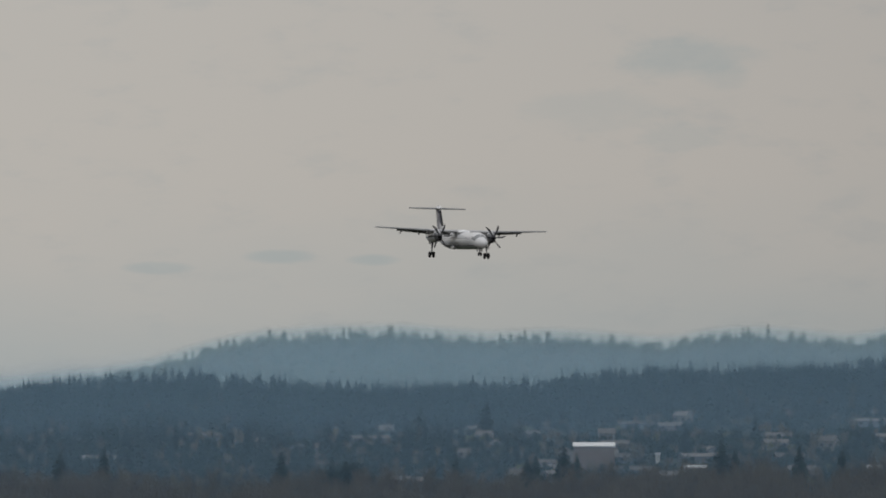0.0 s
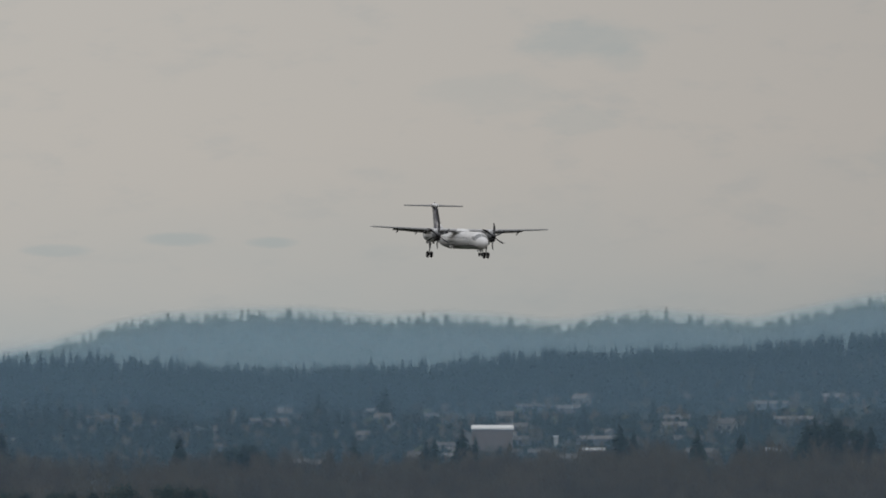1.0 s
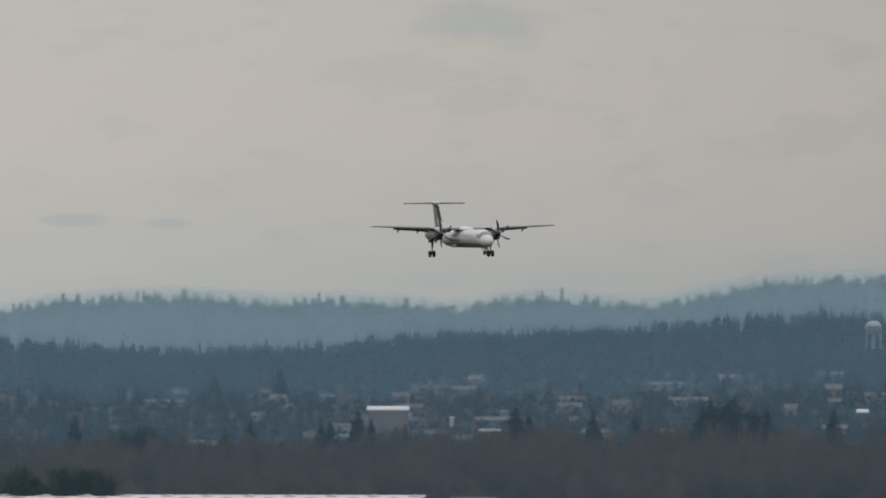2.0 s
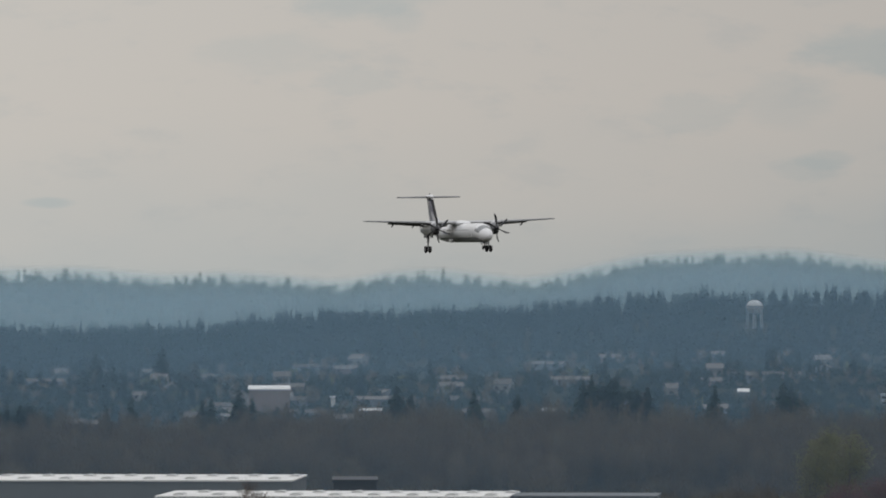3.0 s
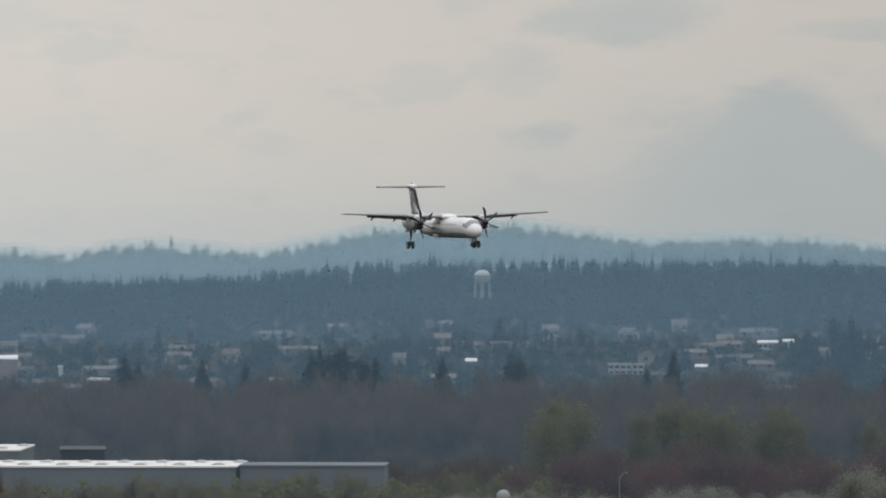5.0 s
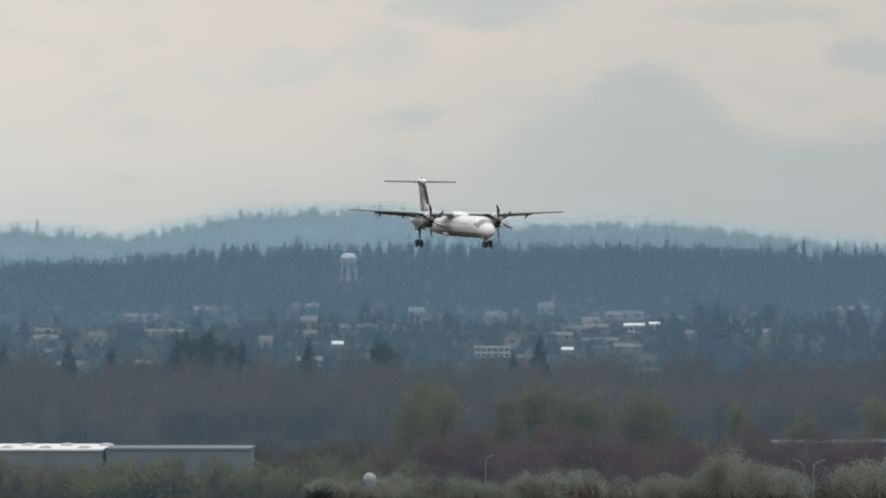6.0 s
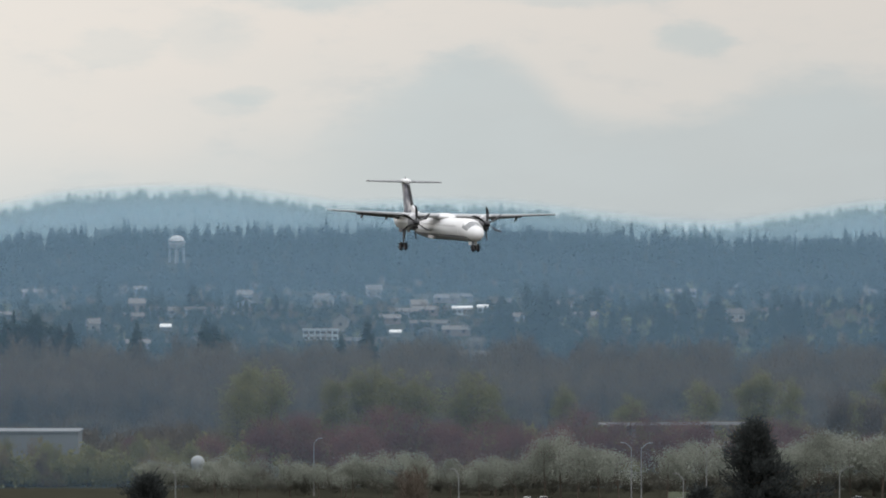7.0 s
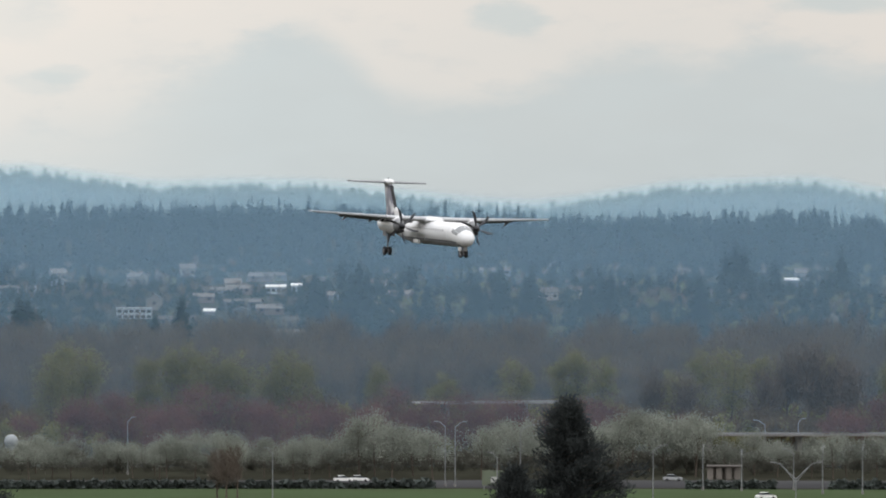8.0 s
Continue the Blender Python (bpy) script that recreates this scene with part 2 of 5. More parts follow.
def mottled(name, dark, pale, scale):
    """Paint in soft-edged pale and dark fields, as in a printed picture."""
    m = surface(name, dark, 0.35, vary=0.1, grain=0.9, patch=0.3, bump=0.01, specular=0.5)
    g = Graph(m.node_tree, fresh=False)
    shader = [n for n in m.node_tree.nodes if n.type == "BSDF_PRINCIPLED"][0]
    coord = g.add("ShaderNodeTexCoord").outputs["Object"]
    field = g.step(g.noise(coord, scale, 2.0, 0.5), 0.49, 0.60)
    g.link(g.mix(field, dark, pale), shader.inputs["Base Color"])
    return m


M["tailblue"] = mottled("tail_grey_blue_paint", (0.12, 0.125, 0.18), (0.44, 0.44, 0.49), 0.6)


# ---- mesh helpers ----
def triangles(name, V, T, material, smooth=False):
    """A mesh from arrays of corners and triangles."""
    V, T = np.asarray(V, dtype=np.float32), np.asarray(T, dtype=np.int32)
    mesh = bpy.data.meshes.new(name)
    mesh.vertices.add(len(V))
    mesh.vertices.foreach_set("co", V.ravel())
    mesh.loops.add(T.size)
    mesh.loops.foreach_set("vertex_index", T.ravel())
    mesh.polygons.add(len(T))
    mesh.polygons.foreach_set("loop_start", np.arange(0, T.size, 3, dtype=np.int32))
    mesh.polygons.foreach_set("loop_total", np.full(len(T), 3, dtype=np.int32))
    if smooth:
        mesh.polygons.foreach_set("use_smooth", np.ones(len(T), dtype=bool))
    mesh.update(calc_edges=True)
    mesh.materials.append(material)
    return mesh


def join(pieces):
    """Several (corners, triangles) as one."""
    V, T, n = [], [], 0
    for v, t in pieces:
        V.append(v)
        T.append(np.asarray(t) + n)
        n += len(v)
    return np.concatenate(V), np.concatenate(T)


def part(name, bm, material, parent, label=""):
    """A bmesh as one mesh under a thing or a part."""
    mesh = bpy.data.meshes.new(name)
    bmesh.ops.recalc_face_normals(bm, faces=bm.faces)
    bm.to_mesh(mesh)
    bm.free()
    mesh.materials.append(material)
    ob = new(name, mesh)
    ob.parent = parent
    return tagged(ob, label)


def smooth(ob):
    for p in ob.data.polygons:
        p.use_smooth = True
    return ob


def child(name, mesh, parent, label=""):
    ob = new(name, mesh)
    ob.parent = parent
    return tagged(ob, label)


def thing(name, label, category, m=None, group="", kind=""):
    ob = new(name)
    ob.empty_display_size = 0.2
    if m is not None:
        ob.matrix_basis = m
    return tagged(ob, label, category, group, kind)


def box(bm, x0, x1, y0, y1, z0, z1, bevel=0.0):
    made = bmesh.ops.create_cube(bm, size=1.0, matrix=Matrix.Translation(((x0 + x1) / 2, (y0 + y1) / 2, (z0 + z1) / 2)) @ Matrix.Diagonal((x1 - x0, y1 - y0, z1 - z0, 1)))
    if bevel:
        edges = list({e for v in made["verts"] for e in v.link_edges})
        bmesh.ops.bevel(bm, geom=edges, offset=bevel, segments=2, affect="EDGES", profile=0.5)
    return bm


def rod(bm, a, b, r0, r1=None, n=10):
    a, b = Vector(a), Vector(b)
    turn = (b - a).to_track_quat("Z", "Y").to_matrix().to_4x4()
    bmesh.ops.create_cone(bm, cap_ends=True, segments=n, radius1=r0, radius2=r0 if r1 is None else r1, depth=(b - a).length, matrix=Matrix.Translation((a + b) / 2) @ turn)
    return bm


def loft(bm, rings, closed=True, caps=True):
    """Skin over rings of equal count."""
    rows = [[bm.verts.new(p) for p in ring] for ring in rings]
    n = len(rows[0])
    for a, b in zip(rows, rows[1:]):
        for i in range(n if closed else n - 1):
            j = (i + 1) % n
            bm.faces.new((a[i], a[j], b[j], b[i]))
    if caps:
        bm.faces.new(rows[0])
        bm.faces.new(rows[-1])
    return bm


# ---- land ----
def spot(bearing, d):
    return d * math.sin(radians(bearing)), d * math.cos(radians(bearing))


# rise of the wooded skylines over the eye's level, by bearing
RIDGE_B = [-30, -8.1, -7.6, -7.1, -6.5, -6.2, -5.3, -4.2, -3.5, -2.9, -2.3, -0.7, 0.0, 0.5, 1.2, 3.3, 4.6, 5.3, 6.3, 7.8, 9.0, 9.7, 30]
RIDGE_R = [-0.22, -0.165, -0.095, -0.075, -0.045, -0.045, -0.13, -0.14, -0.12, -0.05, 0.01, 0.045, 0.11, 0.145, 0.18, 0.185, 0.18, 0.155, 0.115, 0.10, 0.13, 0.085, 0.10]
FAR_B = [-30, -8.5, -7.2, -6.7, -6.2, -5.8, -5.0, -4.5, -3.7, -3.2, -2.7, -2.1, -1.8, -1.35, -0.9, -0.4, 0.1, 0.6, 1.3, 2.0, 2.5, 3.1, 3.8, 4.6, 5.1, 5.9, 6.5, 7.1, 7.8, 8.4, 9.1, 9.7, 30]
FAR_R = [-0.25, -0.25, -0.08, 0.03, 0.19, 0.27, 0.31, 0.32, 0.25, 0.28, 0.25, 0.195, 0.27, 0.305, 0.27, 0.215, 0.33, 0.43, 0.475, 0.475, 0.41, 0.33, 0.355, 0.345, 0.285, 0.18, 0.145, 0.23, 0.33, 0.355, 0.375, 0.25, 0.2]
RIDGE_D, FAR_D = 4250.0, 4720.0


def ridge_top(b):
    return 60 + RIDGE_D * np.tan(np.radians(np.interp(b, RIDGE_B, RIDGE_R))) - 13.0


def far_top(b):
    return 60 + FAR_D * np.tan(np.radians(np.interp(b, FAR_B, FAR_R))) - 6.0


def ground_z(b, d):
    b, d = np.asarray(b, float), np.asarray(d, float)
    near = np.interp(d, [0, 60, 330, 700, 2100, 2400, 2900], [57.5, 56, 31, 0, 0, 4, 12.5])
    share = np.interp(d, [2900, 3400, 3900, RIDGE_D], [0, 0.36, 0.74, 1.0])
    slope = 12.5 + (ridge_top(b) - 12.5) * share
    back = ridge_top(b) - 14 * np.clip((d - RIDGE_D) / 150, 0, 1)
    rise = np.clip((d - 4400) / (FAR_D - 4400), 0, 1)
    beyond = (ridge_top(b) - 14) * (1 - rise) + far_top(b) * rise
    fall = far_top(b) - (far_top(b) + 20) * np.clip((d - FAR_D) / 250, 0, 1)
    z = np.where(d <= 2900, near, np.where(d <= RIDGE_D, slope, np.where(d <= 4400, back, np.where(d <= FAR_D, beyond, fall))))
    return z


def build_ground():
    bearings = np.concatenate([np.arange(-180, -14, 4.0), np.arange(-14, 14.01, 0.25), np.arange(16, 180, 4.0)])
    rings = np.concatenate([[3, 30, 60, 100, 200, 330, 420, 560, 700], np.arange(800, 2900, 100), np.arange(2900, 5001, 50), [FAR_D, FAR_D + 20, 5400, 7000, 12000]])
    rings = np.sort(rings)
    B, D = np.meshgrid(bearings, rings)
    far = np.where(np.abs(B) > 30, np.sign(B) * 30, B)
    Z = ground_z(far, D)
    rough = np.sin(B * 9.1 + D * 0.013) * 0.6 + np.sin(B * 23.0 - D * 0.031) * 0.4
    Z = Z + np.where(D > 2400, rough, 0)
    V = np.stack([D * np.sin(np.radians(B)), D * np.cos(np.radians(B)), Z], -1).reshape(-1, 3)
    n, k = len(bearings), len(rings)
    i, j = np.meshgrid(np.arange(n), np.arange(k - 1))
    a, b = (j * n + i).ravel(), (j * n + (i + 1) % n).ravel()
    T = np.concatenate([np.stack([a, b, b + n], -1), np.stack([a, b + n, a + n], -1)])
    T = np.concatenate([T, [[0, q + 1, q] for q in range(1, n - 1)]])
    tagged(new("ground", triangles("ground", V, T, M["ground"], True)), "rolling wooded land around a flat river plain", "ground", kind="structure")


build_ground()


def haze_sheet(d, color, amount, below, above):
    """Added sheet that imitates aerial haze across the valley at the distance d; it lies along the far skyline and
    thins out between two rises round it.
    """
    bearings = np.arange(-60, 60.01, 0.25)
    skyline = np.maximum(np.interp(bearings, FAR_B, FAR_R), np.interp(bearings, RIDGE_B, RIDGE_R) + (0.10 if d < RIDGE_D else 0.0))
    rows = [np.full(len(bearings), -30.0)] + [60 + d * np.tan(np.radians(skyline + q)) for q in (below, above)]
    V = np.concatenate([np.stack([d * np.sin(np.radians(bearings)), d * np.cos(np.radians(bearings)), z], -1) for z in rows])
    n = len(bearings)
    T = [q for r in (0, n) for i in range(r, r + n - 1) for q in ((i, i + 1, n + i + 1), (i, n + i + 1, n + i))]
    mesh = triangles("mist", V, T, haze_tint("mist", color, amount))
    # v runs from 1 in the haze tint to 0 where it has thinned out
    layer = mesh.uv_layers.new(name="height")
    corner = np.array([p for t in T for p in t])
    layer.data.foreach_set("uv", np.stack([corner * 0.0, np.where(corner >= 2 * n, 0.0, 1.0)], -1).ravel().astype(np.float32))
    tagged(new("mist", mesh), "tinted sheet standing in for blue-grey haze over the valley", "mist", kind="structure")


# aerial haze before woods and hills, put into the sheets' blue colour
HAZE_BLUE = (0.375, 0.62, 0.865)
haze_sheet(1553, HAZE_BLUE, 0.085, -0.20, 0.10)
haze_sheet(1845, HAZE_BLUE, 0.08, -0.20, 0.10)
haze_sheet(2440, HAZE_BLUE, 0.13, -0.20, 0.10)
haze_sheet(3300, HAZE_BLUE, 0.13, -0.20, 0.10)
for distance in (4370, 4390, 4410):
    haze_sheet(distance, (0.58, 0.795, 0.875), 0.225, -0.02, 0.09)


# ---- growth ----
def tube(a, b, r0, r1, n=5):
    a, b = np.asarray(a, float), np.asarray(b, float)
    way = (b - a) / (np.linalg.norm(b - a) + 1e-9)
    side = np.cross(way, [0.3, 0.9, 0.2])
    side /= np.linalg.norm(side)
    up = np.cross(way, side)
    turn = np.arange(n) * 2 * np.pi / n
    ring = np.cos(turn)[:, None] * side + np.sin(turn)[:, None] * up
    V = np.concatenate([a + ring * r0, b + ring * r1])
    T = [q for i in range(n) for q in ((i, (i + 1) % n, n + (i + 1) % n), (i, n + (i + 1) % n, n + i))]
    return V, np.array(T)


def boughs(rng, H, R, n, bare=0.08, power=0.85, droop=0.35):
    """A conifer's crown: drooping folded boughs round the stem."""
    f = np.concatenate([rng.random(n) ** 0.9, [0.97, 0.99, 1.0]])
    k = len(f)
    h = H * (bare + (1 - bare) * f)
    lop = 1 + 0.25 * np.sin(rng.random() * 6.3 + np.linspace(0, 9, k))
    rad = (R * (1 - f) ** power * (0.55 + 0.55 * rng.random(k)) + 0.02 * H * (1 - f) + 0.12) * lop
    a = rng.random(k) * 6.283
    out = np.stack([np.cos(a), np.sin(a), np.zeros(k)], -1)
    side = np.stack([-np.sin(a), np.cos(a), np.zeros(k)], -1)
    up = np.array([0, 0, 1.0])
    base = up * (h + 0.05 * H * (1 - f))[:, None]
    tip = out * rad[:, None] + up * (h - droop * rad)[:, None]
    tip[-1] = (0, 0, H * 1.03)
    mid = out * (rad * 0.6)[:, None] + up * (h - droop * 0.3 * rad)[:, None]
    wide = (rad * 0.42 + 0.1)[:, None]
    V = np.stack([base, mid + side * wide, tip, mid - side * wide - up * 0.15 * wide], 1).reshape(-1, 3)
    q = np.arange(k) * 4
    return V, np.concatenate([np.stack([q, q + 1, q + 2], -1), np.stack([q, q + 2, q + 3], -1)])


def leaves(rng, H, W, clumps, count, size, low=0.22, flat=1.0):
    """A broad crown: many small blades round uneven clumps."""
    c = rng.normal(size=(clumps, 3))
    c /= np.linalg.norm(c, axis=1)[:, None]
    c *= (0.45 + 0.55 * rng.random((clumps, 1)) ** 0.5)
    centre = np.array([0, 0, H * (1 + low) / 2])
    half = np.array([W / 2, W / 2, H * (1 - low) / 2 * flat])
    c = centre + c * half * 0.82
    spread = (0.16 + 0.16 * rng.random(clumps)) * W
    which = rng.integers(0, clumps, count)
    p = c[which] + rng.normal(size=(count, 3)) * 0.5 * spread[which][:, None] * np.array([1, 1, 0.8])
    u = rng.normal(size=(count, 3))
    u /= np.linalg.norm(u, axis=1)[:, None]
    v = np.cross(u, rng.normal(size=(count, 3)))
    v /= np.linalg.norm(v, axis=1)[:, None]
    s = (size * (0.6 + 0.8 * rng.random(count)))[:, None]
    V = np.stack([p - u * s, p + v * s * 0.6, p + u * s, p - v * s * 0.6], 1).reshape(-1, 3)
    q = np.arange(count) * 4
    return V, np.concatenate([np.stack([q, q + 1, q + 2], -1), np.stack([q, q + 2, q + 3], -1)])


def limbs(rng, H, W, n, fork=0.25, thick=0.018):
    """Trunk and main limbs; gives the mesh and the limbs' ends."""
    lean = rng.normal(size=2) * 0.03 * H
    top = np.array([lean[0], lean[1], H * 0.82])
    pieces = [tube((0, 0, -0.3), top * fork + [0, 0, 0], thick * H, thick * H * 0.75), tube(top * fork, top, thick * H * 0.75, thick * H * 0.15)]
    ends = [top]
    for i in range(n):
        f = fork + (0.9 - fork) * (i + rng.random()) / n
        start = top * f
        a = rng.random() * 6.283
        reach = W * 0.46 * (1.05 - 0.6 * f) * (0.7 + 0.5 * rng.random())
        end = start + np.array([math.cos(a) * reach, math.sin(a) * reach, reach * (0.7 + 0.8 * rng.random())])
        end[2] = min(end[2], H * 0.95)
        pieces.append(tube(start, end, thick * H * 0.4 * (1.1 - f), thick * H * 0.08, 4))
        ends.append(end)
    return join(pieces), ends


def twigs(rng, H, W, ends, count, long, wide):
    """Bare spray: slivers that fan up and out from the limbs."""
    ends = np.array(ends)
    stem = np.array([0, 0, H * 0.3])
    which = rng.integers(0, len(ends), count)
    f = 0.35 + 0.65 * rng.random(count)[:, None]
    start = stem * (1 - f) + ends[which] * f + rng.normal(size=(count, 3)) * W * 0.07
    way = (ends[which] - stem) / (np.linalg.norm(ends[which] - stem, axis=1)[:, None] + 1e-6) * 0.6 + rng.normal(size=(count, 3)) * 0.55 + np.array([0, 0, 0.45])
    way /= np.linalg.norm(way, axis=1)[:, None]
    side = np.cross(way, rng.normal(size=(count, 3)))
    side /= np.linalg.norm(side, axis=1)[:, None]
    s = (long * (0.5 + rng.random(count)))[:, None]
    V = np.stack([start - side * wide, start + side * wide, start + way * s], 1).reshape(-1, 3)
    return V, np.arange(count * 3).reshape(-1, 3)


def grove(name, label, rng, templates, places, material):
    """Woods that nobody counts: one mesh of kind stuff. places: x, y, z, size."""
    pieces = []
    for x, y, z, size in places:
        V, T = templates[rng.integers(len(templates))]
        a = rng.random() * 6.283
        c, s = math.cos(a) * size, math.sin(a) * size
        tall = size * (0.88 + 0.24 * rng.random())
        W = np.stack([V[:, 0] * c - V[:, 1] * s + x, V[:, 0] * s + V[:, 1] * c + y, V[:, 2] * tall + z], -1)
        pieces.append((W, T))
    V, T = join(pieces)
    return tagged(new(name, triangles(name, V, T, material)), label, "woods", kind="stuff")


def scatter(rng, n, b0, b1, d0, d1, s0, s1, power=1.0):
    b = b0 + (b1 - b0) * rng.random(n)
    d = d0 + (d1 - d0) * rng.random(n) ** power
    z = ground_z(b, d)
    s = s0 + (s1 - s0) * rng.random(n)
    return [(dd * math.sin(radians(bb)), dd * math.cos(radians(bb)), zz - 0.4, ss) for bb, dd, zz, ss in zip(b, d, z, s)]


# halls and sheds that show between the trees: bearing, distance, half width in degrees
CLEAR = [(-2.775, 2885, 0.2), (2.91, 2955, 0.17), (4.27, 3225, 0.17), (3.59, 2990, 0.07), (1.51, 3050, 0.07), (-0.24, 2850, 0.08), (-1.86, 2850, 0.11), (-2.2, 2930, 0.04), (8.85, 3330, 0.09), (1.61, 3905, 0.1)]


def open_view(places, before=230):
    """Leaves out the trees that stand close before the halls and sheds, or in them."""
    kept = []
    for p in places:
        b, d = math.degrees(math.atan2(p[0], p[1])), math.hypot(p[0], p[1])
        if not any(abs(b - q) < half + 0.06 and e - before < d < e + 34 for q, e, half in CLEAR):
            kept.append(p)
    return kept


def build_woods():
    rng = np.random.default_rng(11)
    fine = [boughs(rng, 13 + 6 * rng.random(), 2.8 + rng.random() * 2.6, 120, power=0.5 + 0.35 * rng.random(), bare=0.02) for _ in range(12)]
    fine += [leaves(rng, 13, 9, 14, 330, 0.6, low=0.0) for _ in range(3)]
    small = [boughs(rng, 8 + 2 * rng.random(), 2.2 + rng.random() * 1.8, 46, bare=0.0, power=0.6) for _ in range(10)]
    round_small = [leaves(rng, 6.5, 7, 9, 240, 0.6, low=-0.15) for _ in range(4)]
    # far hill
    places = scatter(rng, 3600, -9.5, 11, 4440, FAR_D + 20, 0.7, 1.15, 0.7)
    places += scatter(rng, 1100, -9.5, 11, FAR_D - 40, FAR_D + 12, 0.6, 1.1)
    grove("far_woods", "hazy wooded hills far beyond the town", rng, small + round_small, places, M["far_conifer"])
    slim = [boughs(rng, 9 + 2 * rng.random(), 1.5 + 0.7 * rng.random(), 90, bare=0.0, power=0.45) for _ in range(4)]
    places = [(*spot(b, FAR_D - 20), float(ground_z(b, FAR_D - 20)), s) for b, s in ((-3.40, 1.45), (-5.04, 1.45), (-4.98, 1.4), (-4.88, 1.5), (-4.63, 1.5), (-4.6, 1.35), (-4.52, 1.25), (-4.2, 1.25), (-3.62, 1.3), (-3.2, 1.3), (-2.6, 1.35), (-5.7, 1.35), (-5.58, 1.3), (-5.3, 1.2), (-2.08, 1.2), (-1.2, 1.3), (-1.0, 1.2), (0.7, 1.25), (2.1, 1.2), (7.6, 1.2), (8.9, 1.2))]
    grove("far_tall_trees", "single taller trees on the far hill", rng, slim, places, M["far_conifer"])
    # nearer ridge
    places = scatter(rng, 4300, -9.5, 11, 3480, RIDGE_D + 15, 0.6, 0.98, 0.75)
    places += scatter(rng, 420, -9.5, 11, RIDGE_D - 40, RIDGE_D + 15, 0.7, 1.02)
    grove("ridge_woods", "dark conifer woods covering the ridge above the town", rng, fine, open_view(places), M["conifer"])
    # town trees
    places = scatter(rng, 420, -9.5, 11, 2480, 3650, 0.35, 0.8)
    places += scatter(rng, 520, 4.4, 11, 2560, 3600, 0.5, 1.15)
    places += scatter(rng, 520, -9.5, -3.4, 2600, 3600, 0.45, 1.1)
    places += scatter(rng, 220, 0.6, 2.3, 2600, 3600, 0.4, 0.9)
    grove("town_conifers", "scattered dark conifers between the houses", rng, fine, open_view(places), M["conifer"])
    bushy = [leaves(rng, 6.5, 8, 12, 210, 0.7, low=-0.1) for _ in range(6)]
    places = scatter(rng, 5000, -9.5, 11, 2480, 3700, 0.4, 1.0)
    grove("town_evergreens", "dark rounded evergreens between the houses", rng, bushy, open_view(places, 22), M["conifer"])
    broad = []
    for _ in range(6):
        wood, ends = limbs(rng, 10, 9, 7)
        broad.append(join([wood, twigs(rng, 10, 9, ends, 300, 1.5, 0.09)]))
    places = scatter(rng, 1000, -9.5, 11, 2460, 3500, 0.45, 0.9)
    grove("town_bare_trees", "bare grey-brown trees between the houses", rng, broad, open_view(places, 70), M["twig"])
    budding = [leaves(rng, 9, 9, 12, 320, 0.4, low=0.1) for _ in range(5)]
    places = scatter(rng, 120, -4, 4.8, 2500, 3400, 0.4, 0.8) + scatter(rng, 210, 4.8, 11, 2500, 3500, 0.5, 1.0)
    grove("town_budding_trees", "pale green budding trees between the houses", rng, budding, open_view(places), M["olive"])
    # bare belt on the flats
    tall = []
    for _ in range(8):
        H, W = 20 + 4 * rng.random(), 10 + 3 * rng.random()
        wood, ends = limbs(rng, H, W, 12)
        tall.append(join([wood, twigs(rng, H, W, ends, 620, 2.4, 0.10)]))
    places = scatter(rng, 380, -9.5, -2.5, 1990, 2380, 0.75, 0.98)
    places += scatter(rng, 760, -2.8, 11, 1930, 2380, 0.88, 1.15)
    grove("bare_woods", "brown leafless woods on the river flats", rng, tall, places, M["twig"])


build_woods()


def tree_kind(name, label, category, wood, crown_mesh, group):
    """One tree as a thing with trunk and crown."""
    ob = thing(name, label, category, group=group)
    child("trunk", wood, ob)
    child("crown", crown_mesh, ob)
    return ob


def plant(kinds, rng, places):
    """Copies of the kinds at bearing, distance, size; the kinds themselves take the first places."""
    for i, (b, d, s) in enumerate(places):
        x, y = spot(b, d)
        m = pose(x, y, float(ground_z(b, d)), 0, 0, rng.random() * 360)
        k = kinds[i % len(kinds)]
        if i < len(kinds):
            k.matrix_basis = m
            k.scale = (s, s, s)
        else:
            c = copy_thing(k, m)
            c.scale = (s, s, s * (0.9 + 0.2 * rng.random()))


def broad_kind(name, label, category, rng, H, W, material, clumps, count, size, low, group, n=9):
    wood, ends = limbs(rng, H, W, n)
    crown = leaves(rng, H, W, clumps, count, size, low)
    return tree_kind(name, label, category, triangles("trunk", *wood, M["bark"]), triangles("crown", *crown, material), group)


def bare_kind(name, label, rng, H, W, count, group, long=2.2, wide=0.085, spray="twig"):
    wood, ends = limbs(rng, H, W, 13)
    return tree_kind(name, label, "tree", triangles("trunk", *wood, M["bark"]), triangles("crown", *twigs(rng, H, W, ends, count, long, wide), M[spray]), group)


